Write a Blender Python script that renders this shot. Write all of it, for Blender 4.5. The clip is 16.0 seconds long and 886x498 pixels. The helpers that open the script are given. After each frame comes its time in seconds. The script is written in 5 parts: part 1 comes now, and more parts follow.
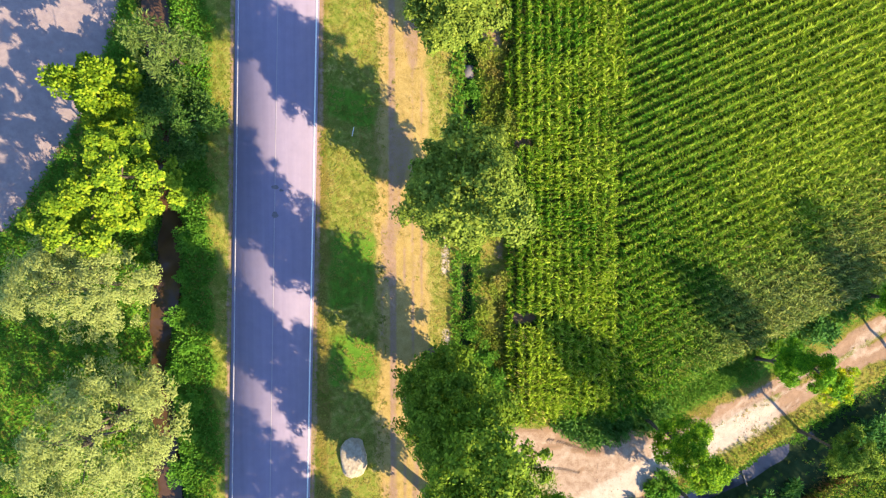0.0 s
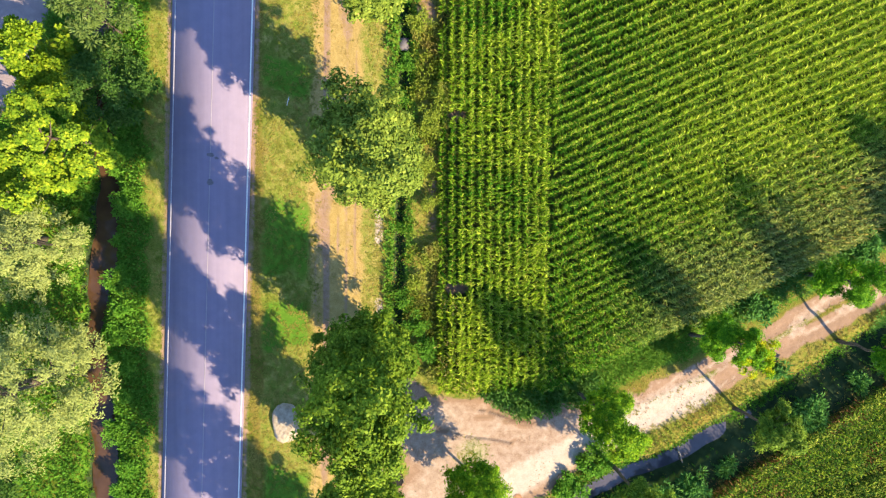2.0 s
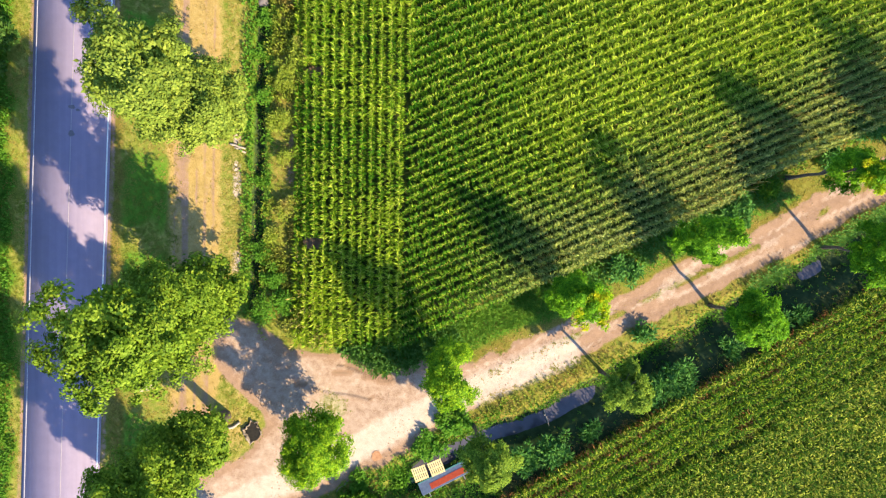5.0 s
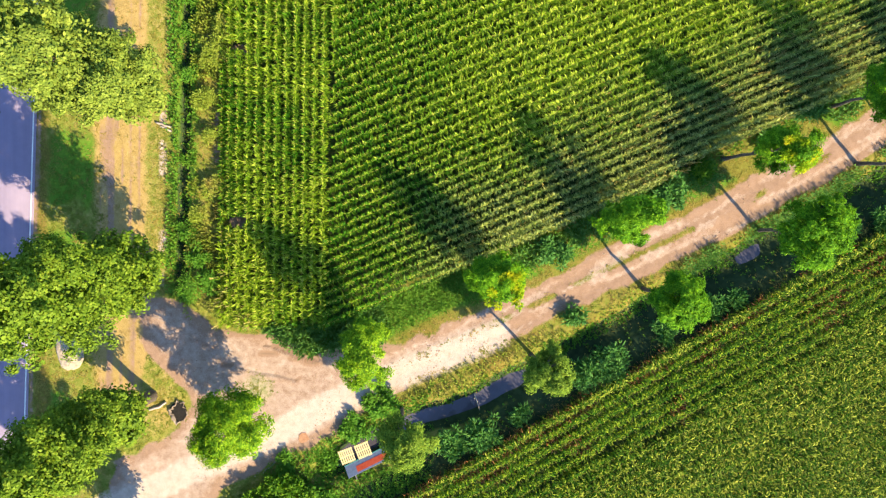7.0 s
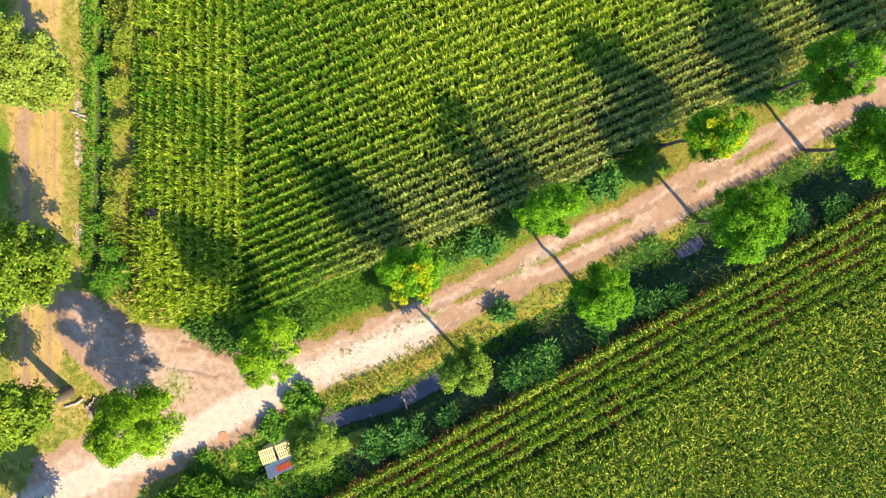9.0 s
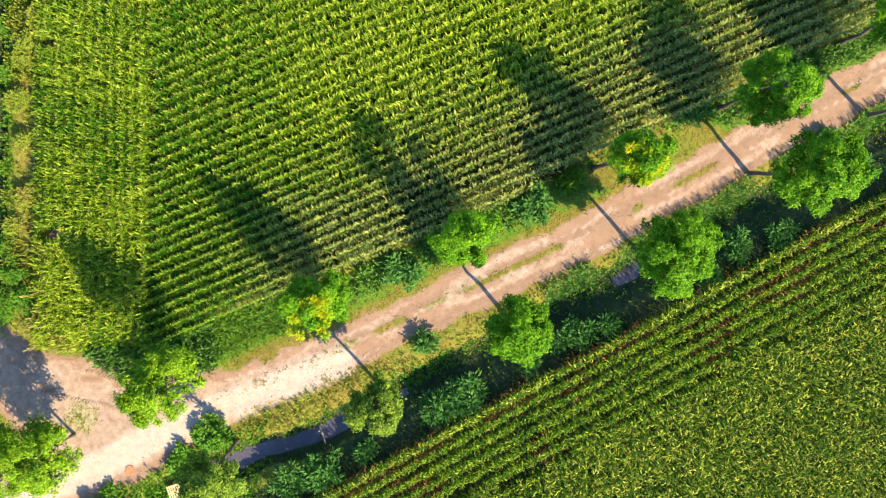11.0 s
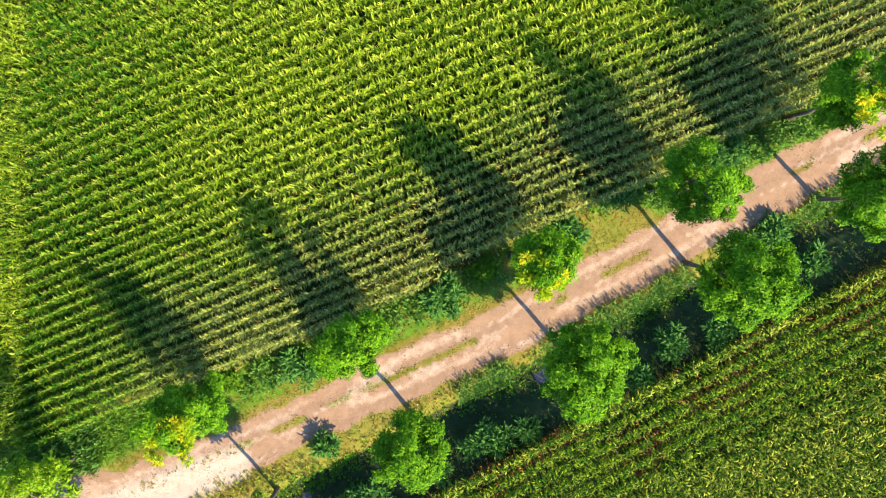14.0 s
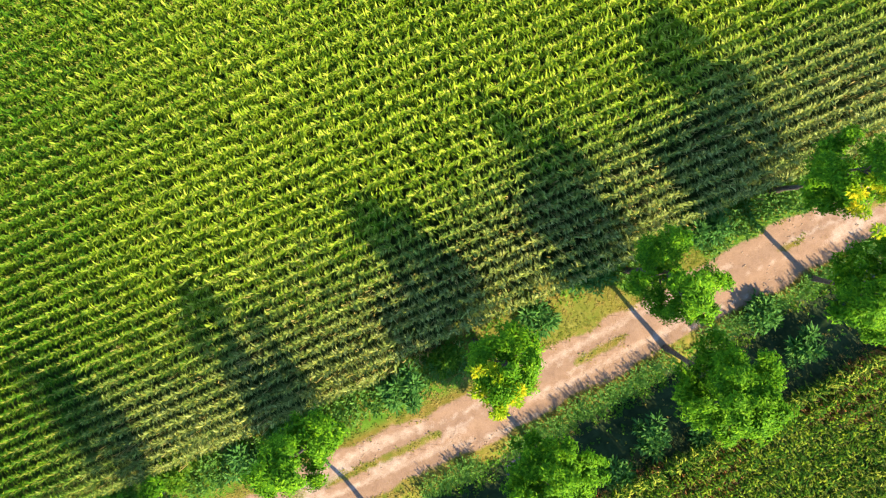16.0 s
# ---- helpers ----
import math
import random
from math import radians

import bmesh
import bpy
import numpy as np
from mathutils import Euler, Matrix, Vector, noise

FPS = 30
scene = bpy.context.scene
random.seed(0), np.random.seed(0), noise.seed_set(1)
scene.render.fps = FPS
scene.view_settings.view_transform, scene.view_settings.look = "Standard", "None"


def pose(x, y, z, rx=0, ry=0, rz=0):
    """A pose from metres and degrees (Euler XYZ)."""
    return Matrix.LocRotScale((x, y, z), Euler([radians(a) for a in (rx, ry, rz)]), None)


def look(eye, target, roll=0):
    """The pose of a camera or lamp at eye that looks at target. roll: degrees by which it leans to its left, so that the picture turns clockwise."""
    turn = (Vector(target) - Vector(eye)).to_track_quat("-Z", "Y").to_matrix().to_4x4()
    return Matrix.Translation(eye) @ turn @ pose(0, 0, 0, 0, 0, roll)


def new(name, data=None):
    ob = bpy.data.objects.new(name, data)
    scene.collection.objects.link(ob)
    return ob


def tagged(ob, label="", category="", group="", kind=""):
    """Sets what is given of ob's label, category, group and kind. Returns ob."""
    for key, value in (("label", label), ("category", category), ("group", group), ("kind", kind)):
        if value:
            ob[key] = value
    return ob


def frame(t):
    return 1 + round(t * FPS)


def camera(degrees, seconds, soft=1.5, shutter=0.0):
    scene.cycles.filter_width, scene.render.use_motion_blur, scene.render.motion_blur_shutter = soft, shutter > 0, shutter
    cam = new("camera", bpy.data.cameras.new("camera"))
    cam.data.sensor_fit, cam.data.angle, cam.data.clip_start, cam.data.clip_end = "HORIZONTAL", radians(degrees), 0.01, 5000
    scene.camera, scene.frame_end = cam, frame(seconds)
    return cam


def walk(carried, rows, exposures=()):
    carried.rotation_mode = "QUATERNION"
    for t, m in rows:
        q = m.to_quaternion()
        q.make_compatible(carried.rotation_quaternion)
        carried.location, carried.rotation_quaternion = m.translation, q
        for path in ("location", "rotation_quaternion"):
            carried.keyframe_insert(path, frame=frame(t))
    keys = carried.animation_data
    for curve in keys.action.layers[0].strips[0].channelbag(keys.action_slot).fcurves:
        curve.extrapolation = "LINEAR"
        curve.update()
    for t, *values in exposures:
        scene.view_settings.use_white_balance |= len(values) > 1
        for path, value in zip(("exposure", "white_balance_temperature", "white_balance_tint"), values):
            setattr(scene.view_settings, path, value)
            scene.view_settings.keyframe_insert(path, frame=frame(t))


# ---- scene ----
cam = camera(68.0, 16.0, soft=1.25)
PATH = [
    (0.0, 0.000, 0.000, 52.000, -3.299, -6.642, -0.001),
    (0.5, 1.213, -0.430, 52.306, -3.393, -6.330, 0.171),
    (1.0, 2.646, -0.899, 52.703, -3.443, -6.116, 0.364),
    (1.5, 4.380, -1.506, 53.093, -3.455, -5.786, 0.619),
    (2.0, 6.477, -2.272, 53.499, -3.409, -5.311, 0.855),
    (2.5, 8.945, -3.142, 53.966, -3.228, -4.678, 1.027),
    (3.0, 11.689, -3.992, 54.361, -3.011, -3.968, 1.097),
    (3.5, 14.372, -4.734, 54.641, -2.824, -3.342, 1.182),
    (4.0, 16.763, -5.319, 54.865, -2.802, -2.988, 1.333),
    (6.5, 26.172, -7.081, 54.865, -3.133, -1.759, 1.809),
    (7.0, 28.029, -7.420, 54.572, -3.079, -1.339, 1.849),
    (7.5, 29.901, -7.721, 54.204, -2.979, -0.890, 1.817),
    (8.0, 31.923, -7.912, 53.760, -2.929, -0.329, 1.772),
    (8.5, 33.995, -7.996, 53.123, -2.920, 0.224, 1.744),
    (9.0, 36.047, -7.923, 52.415, -3.026, 0.612, 1.770),
    (11.5, 43.923, -4.985, 48.169, -3.096, 1.432, 2.280),
    (12.0, 45.331, -4.054, 47.296, -3.094, 1.728, 2.329),
    (12.5, 46.586, -3.070, 46.397, -3.083, 1.920, 2.394),
    (13.0, 47.746, -1.918, 45.513, -3.118, 2.150, 2.509),
    (13.5, 48.824, -0.668, 44.576, -3.197, 2.385, 2.468),
    (14.0, 49.839, 0.695, 43.718, -3.280, 2.687, 2.399),
    (14.5, 50.630, 2.062, 42.792, -3.288, 2.845, 2.298),
    (15.0, 51.386, 3.490, 41.690, -3.213, 2.987, 2.092),
    (15.5, 52.053, 4.855, 40.666, -3.115, 3.122, 1.902),
    (16.0, 52.518, 5.770, 39.786, -3.226, 3.306, 1.468),]
walk(cam, [(t, pose(x, y, z, rx, ry, rz)) for t, x, y, z, rx, ry, rz in PATH])

# ---- light: a low, clear morning sun from the south-east, open blue sky ----
SUN_FLAT = Vector((0.716, -0.698, 0.0)).normalized()
SUN_UP = 36.0
sun_way = SUN_FLAT * math.cos(radians(SUN_UP)) + Vector((0, 0, math.sin(radians(SUN_UP))))
world = bpy.data.worlds.new("sky")
scene.world = world
world.use_nodes = True
wn = world.node_tree.nodes
sky = wn.new("ShaderNodeTexSky")
sky.sky_type = "NISHITA"
sky.sun_disc = False
sky.ozone_density = 5.0
sky.dust_density = 0.3
sky.sun_elevation = radians(SUN_UP)
sky.sun_rotation = math.atan2(SUN_FLAT.x, SUN_FLAT.y)
world.node_tree.links.new(sky.outputs[0], wn["Background"].inputs[0])
wn["Background"].inputs[1].default_value = 0.14
sun = new("sun", bpy.data.lights.new("sun", "SUN"))
sun.data.energy = 4.6
sun.data.angle = radians(0.5)
sun.data.color = (1.0, 0.80, 0.49)
sun.matrix_world = look(sun_way * 100, (0, 0, 0))
scene.view_settings.exposure = 1.42


# ---- materials ----
class Mat:
    """A small builder for node materials."""

    def __init__(self, name):
        self.m = bpy.data.materials.new(name)
        self.m.use_nodes = True
        self.t = self.m.node_tree
        self.bsdf = self.t.nodes["Principled BSDF"]
        self.out = self.t.nodes["Material Output"]
        self.pos = self.t.nodes.new("ShaderNodeNewGeometry")

    def node(self, kind, **values):
        n = self.t.nodes.new("ShaderNode" + kind)
        for k, v in values.items():
            n.inputs[k].default_value = v
        return n

    def link(self, a, b):
        self.t.links.new(a, b)

    def noise(self, scale, detail=4.0, rough=0.6, vec=None):
        n = self.node("TexNoise", Scale=scale, Detail=detail, Roughness=rough)
        self.link(vec or self.pos.outputs["Position"], n.inputs["Vector"])
        return n.outputs["Fac"]

    def attr(self, name):
        n = self.t.nodes.new("ShaderNodeAttribute")
        n.attribute_name = name
        return n.outputs["Fac"]

    def island(self):
        return self.pos.outputs["Random Per Island"]

    def math(self, op, a, b=0.0, clamp=False):
        n = self.t.nodes.new("ShaderNodeMath")
        n.operation = op
        n.use_clamp = clamp
        for i, v in enumerate((a, b)):
            if isinstance(v, (int, float)):
                n.inputs[i].default_value = v
            else:
                self.link(v, n.inputs[i])
        return n.outputs[0]

    def ramp(self, fac, stops):
        n = self.t.nodes.new("ShaderNodeValToRGB")
        e = n.color_ramp.elements
        while len(e) < len(stops):
            e.new(0.5)
        for el, (p, c) in zip(e, stops):
            el.position = p
            el.color = (*c, 1) if isinstance(c, tuple) else (c, c, c, 1)
        self.link(fac, n.inputs[0])
        return n.outputs[0]

    def mix(self, fac, a, b, kind="MIX"):
        n = self.t.nodes.new("ShaderNodeMix")
        n.data_type = "RGBA"
        n.blend_type = kind
        for sock, v in ((n.inputs["Factor"], fac), (n.inputs["A"], a), (n.inputs["B"], b)):
            if isinstance(v, (int, float)):
                sock.default_value = v
            elif isinstance(v, tuple):
                sock.default_value = (*v, 1)
            else:
                self.link(v, sock)
        return n.outputs["Result"]

    def bump(self, height, strength=0.4, distance=0.02):
        n = self.node("Bump", Strength=strength, Distance=distance)
        self.link(height, n.inputs["Height"])
        self.link(n.outputs[0], self.bsdf.inputs["Normal"])

    def done(self, color, rough=0.8, spec=0.3, metal=0.0):
        b = self.bsdf
        for sock, v in ((b.inputs["Base Color"], color), (b.inputs["Roughness"], rough), (b.inputs["Specular IOR Level"], spec), (b.inputs["Metallic"], metal)):
            if isinstance(v, (int, float)):
                sock.default_value = v
            elif isinstance(v, tuple):
                sock.default_value = (*v, 1)
            else:
                self.link(v, sock)
        return self.m

    def translucent(self, color, amount):
        tr = self.node("BsdfTranslucent")
        self.link(color, tr.inputs["Color"])
        mx = self.t.nodes.new("ShaderNodeMixShader")
        mx.inputs[0].default_value = amount
        self.link(self.bsdf.outputs[0], mx.inputs[1])
        self.link(tr.outputs[0], mx.inputs[2])
        self.link(mx.outputs[0], self.out.inputs["Surface"])


def leaf_mat(name, dark, mid, light, patch=0.25, patch_col=None, patch_amount=0.0, trans=0.35, rough=0.5, patch_at=0.62, ripe=None, vary=0.55, spec=0.12):
    """Foliage: colour by leaf, by clump and by large soft patches."""
    m = Mat(name)
    r = m.island()
    big = m.noise(patch, 2.0)
    small = m.noise(1.7, 2.0)
    f = m.math("ADD", m.math("MULTIPLY", r, vary), m.math("MULTIPLY", small, 0.75))
    f = m.math("SUBTRACT", f, 0.15 - (0.55 - vary) * 0.5, clamp=True)
    col = m.ramp(f, [(0.1, dark), (0.5, mid), (0.9, light)])
    if patch_col:
        k = m.ramp(big, [(patch_at - 0.08, 0.0), (patch_at + 0.1, 1.0)])
        col = m.mix(m.math("MULTIPLY", k, patch_amount), col, patch_col)
    if ripe:
        gold = m.ramp(f, [(0.1, ripe[0]), (0.5, ripe[1]), (0.9, ripe[2])])
        col = m.mix(m.attr("ripe"), col, gold)
        # paler grey-green tone, mixed in plant by plant
        pale_tint = m.ramp(f, [(0.1, (0.05, 0.09, 0.017)), (0.5, (0.20, 0.255, 0.06)), (0.9, (0.47, 0.50, 0.17))])
        col = m.mix(m.attr("pale_tint"), col, pale_tint)
    mat = m.done(col, rough, spec)
    m.translucent(col, trans)
    return mat


M_CORN = leaf_mat("corn_leaf", (0.010, 0.064, 0.003), (0.038, 0.147, 0.004), (0.152, 0.32, 0.015), trans=0.04, rough=0.6, spec=0.1, vary=0.42,
                  ripe=((0.041, 0.108, 0.004), (0.186, 0.305, 0.009), (0.56, 0.65, 0.08)))
M_CORN2 = leaf_mat("ripe_corn_leaf", (0.008, 0.05, 0.003), (0.043, 0.135, 0.004), (0.27, 0.37, 0.02), trans=0.1, rough=0.6, spec=0.07, vary=0.7,
                   ripe=((0.010, 0.05, 0.003), (0.048, 0.13, 0.004), (0.50, 0.54, 0.07)))
M_TASSEL = leaf_mat("corn_tassel", (0.20, 0.24, 0.03), (0.36, 0.38, 0.06), (0.52, 0.50, 0.11), trans=0.25)
M_STALK = leaf_mat("corn_stalk", (0.07, 0.12, 0.02), (0.11, 0.17, 0.03), (0.16, 0.2, 0.05), trans=0.0)
M_ASH = leaf_mat("ash_leaves", (0.022, 0.10, 0.004), (0.09, 0.26, 0.006), (0.29, 0.54, 0.014), trans=0.22, rough=0.6, vary=0.42)
M_ASH_LIME = leaf_mat("lime_ash_leaves", (0.035, 0.13, 0.005), (0.15, 0.32, 0.009), (0.40, 0.57, 0.018), trans=0.25, rough=0.6)
M_ASH_OLIVE = leaf_mat("olive_ash_leaves", (0.05, 0.115, 0.012), (0.14, 0.245, 0.02), (0.31, 0.43, 0.045), trans=0.2, rough=0.6)
M_ASH_YELLOW = leaf_mat("yellowing_leaves", (0.14, 0.36, 0.010), (0.30, 0.48, 0.012), (0.55, 0.60, 0.02), 1.1, (0.80, 0.66, 0.02), 0.85, 0.4, 0.6, 0.55)
M_OAK = leaf_mat("broad_leaves", (0.022, 0.062, 0.004), (0.115, 0.20, 0.012), (0.34, 0.445, 0.04), trans=0.13, rough=0.6, vary=0.3)
M_OAK_PALE = leaf_mat("pale_broad_leaves", (0.035, 0.08, 0.008), (0.155, 0.225, 0.028), (0.39, 0.465, 0.07), trans=0.13, rough=0.6, vary=0.3)
M_MAPLE = leaf_mat("maple_leaves", (0.03, 0.09, 0.006), (0.165, 0.275, 0.012), (0.46, 0.52, 0.03), trans=0.2, rough=0.6, vary=0.4)
M_WILLOW = leaf_mat("willow_leaves", (0.15, 0.20, 0.055), (0.30, 0.36, 0.10), (0.47, 0.52, 0.17), trans=0.3, rough=0.6, vary=0.35)
M_OLIVE = leaf_mat("olive_leaves", (0.07, 0.13, 0.03), (0.14, 0.22, 0.05), (0.25, 0.33, 0.09), trans=0.3, rough=0.6, vary=0.35)
M_WILLOW_DARK = leaf_mat("shaded_shrub_leaves", (0.03, 0.09, 0.016), (0.07, 0.16, 0.025), (0.14, 0.24, 0.05), trans=0.35, rough=0.6)
M_WEED = leaf_mat("weed_leaves", (0.03, 0.11, 0.008), (0.09, 0.23, 0.012), (0.22, 0.37, 0.022), 0.3, (0.18, 0.27, 0.02), 0.6, 0.35, 0.6)
M_BANK = leaf_mat("bank_leaves", (0.065, 0.20, 0.02), (0.125, 0.31, 0.03), (0.23, 0.44, 0.045), 0.3, (0.14, 0.24, 0.02), 0.5, 0.35, 0.7, vary=0.22)
M_REED = leaf_mat("reed_leaves", (0.03, 0.12, 0.025), (0.085, 0.25, 0.05), (0.19, 0.40, 0.08), trans=0.35, rough=0.6)
M_GRASS = leaf_mat("grass_blades", (0.12, 0.18, 0.018), (0.19, 0.235, 0.03), (0.31, 0.31, 0.06), 0.3, (0.42, 0.32, 0.09), 0.75, 0.35, 0.65, 0.49, vary=0.18)
M_FRESH = leaf_mat("fresh_grass", (0.07, 0.18, 0.018), (0.125, 0.29, 0.028), (0.24, 0.42, 0.05), trans=0.3, rough=0.65, vary=0.3)
M_TALL = leaf_mat("tall_weed_leaves", (0.15, 0.24, 0.026), (0.26, 0.35, 0.04), (0.42, 0.46, 0.09), 0.5, (0.46, 0.34, 0.11), 0.7, 0.3, 0.65, 0.58, vary=0.22)
M_PALECORN = leaf_mat("pale_corn_leaf", (0.26, 0.23, 0.06), (0.38, 0.33, 0.10), (0.52, 0.45, 0.16), trans=0.15, rough=0.7)
M_REEDBED = leaf_mat("tall_reed_leaves", (0.07, 0.20, 0.035), (0.13, 0.31, 0.055), (0.25, 0.44, 0.10), trans=0.3, rough=0.6, vary=0.3)
M_DRYCORN = leaf_mat("dead_corn_leaf", (0.14, 0.06, 0.022), (0.32, 0.15, 0.06), (0.52, 0.31, 0.14), trans=0.15, rough=0.7)
M_STRAW = leaf_mat("dry_grass", (0.20, 0.14, 0.045), (0.33, 0.23, 0.075), (0.45, 0.33, 0.13), 0.3, (0.26, 0.22, 0.05), 0.4, 0.2, 0.7, vary=0.22)


def bark_mat():
    m = Mat("bark")
    n = m.noise(9.0, 6.0)
    m.bump(n, 0.8, 0.03)
    return m.done(m.ramp(n, [(0.3, (0.05, 0.04, 0.03)), (0.7, (0.17, 0.14, 0.11))]), 0.9, 0.2)


def ground_mat():
    m = Mat("ground")
    fine = m.noise(14.0, 6.0, 0.7)
    mid = m.noise(1.6, 5.0, 0.65)
    big = m.noise(0.22, 3.0)
    grain = m.noise(45.0, 3.0, 0.7)
    grass = m.ramp(m.math("ADD", m.math("MULTIPLY", fine, 0.5), m.math("MULTIPLY", mid, 0.5)), [(0.37, (0.095, 0.155, 0.016)), (0.49, (0.19, 0.215, 0.034)), (0.62, (0.35, 0.285, 0.085))])
    dry = m.ramp(m.math("ADD", m.math("MULTIPLY", fine, 0.6), m.math("MULTIPLY", mid, 0.4)), [(0.3, (0.24, 0.17, 0.055)), (0.5, (0.385, 0.275, 0.095)), (0.7, (0.50, 0.375, 0.155))])
    dirt = m.ramp(m.math("ADD", m.math("MULTIPLY", fine, 0.45), m.math("MULTIPLY", mid, 0.55)), [(0.28, (0.215, 0.135, 0.092)), (0.5, (0.305, 0.20, 0.137)), (0.72, (0.385, 0.262, 0.185))])
    gravel = m.ramp(m.math("ADD", m.math("MULTIPLY", grain, 0.6), m.math("MULTIPLY", mid, 0.4)), [(0.3, (0.32, 0.245, 0.195)), (0.5, (0.49, 0.40, 0.335)), (0.7, (0.62, 0.53, 0.46))])
    # field earth, weeds and litter, with the shade between maize rows put in
    soil_shade = m.ramp(mid, [(0.3, (0.028, 0.056, 0.011)), (0.55, (0.056, 0.088, 0.021)), (0.75, (0.10, 0.085, 0.042))])
    yard = m.ramp(m.math("ADD", m.math("MULTIPLY", grain, 0.4), m.math("MULTIPLY", mid, 0.6)), [(0.3, (0.22, 0.172, 0.19)), (0.5, (0.295, 0.235, 0.24)), (0.7, (0.37, 0.305, 0.30))])
    # wet ditch ground, with shade from banks and maize put into the colour
    mire_shade = m.ramp(mid, [(0.3, (0.018, 0.034, 0.013)), (0.7, (0.05, 0.08, 0.03))])
    rut = m.ramp(mid, [(0.3, (0.13, 0.09, 0.06)), (0.7, (0.24, 0.17, 0.12))])
    wob = m.math("SUBTRACT", m.math("ADD", m.math("MULTIPLY", fine, 0.7), m.math("MULTIPLY", mid, 0.6)), 0.65)

    def mask(name, soft=0.09):
        a = m.attr(name)
        v = m.math("ADD", a, m.math("MULTIPLY", m.math("MULTIPLY", wob, 0.9), m.math("MULTIPLY", a, 4.0, clamp=True)))
        return m.ramp(v, [(0.5 - soft, 0.0), (0.5 + soft, 1.0)])

    olive = m.ramp(m.math("ADD", m.math("MULTIPLY", fine, 0.4), m.math("MULTIPLY", mid, 0.6)), [(0.3, (0.095, 0.105, 0.014)), (0.5, (0.185, 0.150, 0.028)), (0.7, (0.27, 0.19, 0.055))])
    grass = m.mix(mask("olive", 0.2), grass, olive)
    col = m.mix(mask("dry", 0.2), grass, dry)
    herbs = m.ramp(m.math("ADD", m.math("MULTIPLY", fine, 0.5), m.math("MULTIPLY", mid, 0.5)), [(0.32, (0.045, 0.13, 0.010)), (0.5, (0.09, 0.20, 0.016)), (0.68, (0.17, 0.28, 0.03))])
    col = m.mix(mask("green", 0.25), col, herbs)
    crop = m.ramp(m.math("ADD", m.math("MULTIPLY", fine, 0.5), m.math("MULTIPLY", mid, 0.5)), [(0.32, (0.03, 0.08, 0.008)), (0.5, (0.08, 0.16, 0.014)), (0.68, (0.17, 0.24, 0.03))])
    col = m.mix(mask("crop", 0.2), col, crop)
    col = m.mix(mask("soil_shade"), col, soil_shade)
    col = m.mix(mask("mire_shade", 0.2), col, mire_shade)
    col = m.mix(mask("yard"), col, yard)
    col = m.mix(mask("dirt", 0.14), col, dirt)
    col = m.mix(mask("gravel", 0.25), col, gravel)
    col = m.mix(mask("rut", 0.2), col, rut)
    m.bump(m.math("ADD", fine, m.math("MULTIPLY", grain, 0.5)), 0.5, 0.05)
    return m.done(col, 0.95, 0.15)


def asphalt_mat():
    m = Mat("asphalt")
    grain = m.noise(60.0, 3.0, 0.7)
    mid = m.noise(1.2, 5.0)
    st = m.node("Mapping")
    st.inputs["Scale"].default_value = (2.2, 0.06, 1.0)
    m.link(m.pos.outputs["Position"], st.inputs["Vector"])
    lanes = m.noise(1.0, 3.0, 0.5, st.outputs[0])
    v = m.math("ADD", m.math("MULTIPLY", grain, 0.25), m.math("ADD", m.math("MULTIPLY", mid, 0.35), m.math("MULTIPLY", lanes, 0.4)))
    m.bump(grain, 0.25, 0.01)
    return m.done(m.ramp(v, [(0.3, (0.21, 0.178, 0.262)), (0.5, (0.245, 0.208, 0.302)), (0.7, (0.285, 0.243, 0.342))]), 0.85, 0.3)


def plain_mat(name, a, b, scale=6.0, rough=0.8, bump=0.3, spec=0.3):
    m = Mat(name)
    n = m.noise(scale, 5.0)
    m.bump(n, bump, 0.02)
    return m.done(m.ramp(n, [(0.3, a), (0.7, b)]), rough, spec)


def water_mat(name, col, rough=0.06):
    m = Mat(name)
    n = m.noise(2.5, 3.0)
    m.bump(n, 0.08, 0.02)
    return m.done(m.ramp(m.noise(0.6, 4.0), [(0.35, col), (0.7, tuple(c * 1.7 for c in col))]), rough, 0.5)


M_BARK = bark_mat()
M_GROUND = ground_mat()
M_ASPHALT = asphalt_mat()
M_PAINT = plain_mat("road_paint", (0.62, 0.62, 0.62), (0.82, 0.82, 0.82), 14.0, 0.6, 0.1)
M_WORN = plain_mat("worn_road_paint", (0.28, 0.27, 0.33), (0.45, 0.44, 0.49), 9.0, 0.7, 0.1)
M_SEAM = plain_mat("seam_sealer", (0.30, 0.27, 0.31), (0.36, 0.32, 0.36), 8.0)
M_TAR = plain_mat("tar", (0.13, 0.12, 0.14), (0.19, 0.175, 0.20), 5.0)
M_WATER = water_mat("stream_water", (0.062, 0.034, 0.019))
M_WATER_GREY = water_mat("ditch_water", (0.055, 0.052, 0.07), 0.1)
M_WOOD = plain_mat("pallet_wood", (0.55, 0.42, 0.20), (0.78, 0.64, 0.36), 7.0)
M_LOG = plain_mat("weathered_wood", (0.33, 0.28, 0.23), (0.5, 0.44, 0.37), 7.0)
M_BARKLESS = plain_mat("rotten_wood", (0.16, 0.12, 0.09), (0.34, 0.28, 0.22), 6.0)
M_STONE = plain_mat("pale_stone", (0.26, 0.205, 0.15), (0.47, 0.40, 0.31), 4.0, 0.9, 0.8)
M_CLOD = plain_mat("clods", (0.26, 0.18, 0.12), (0.45, 0.34, 0.25), 3.0)
M_CONCRETE = plain_mat("concrete", (0.36, 0.34, 0.32), (0.55, 0.52, 0.49), 5.0)
M_BLUE = plain_mat("blue_grey_paint", (0.16, 0.19, 0.26), (0.24, 0.28, 0.36), 4.0, 0.5, 0.1)
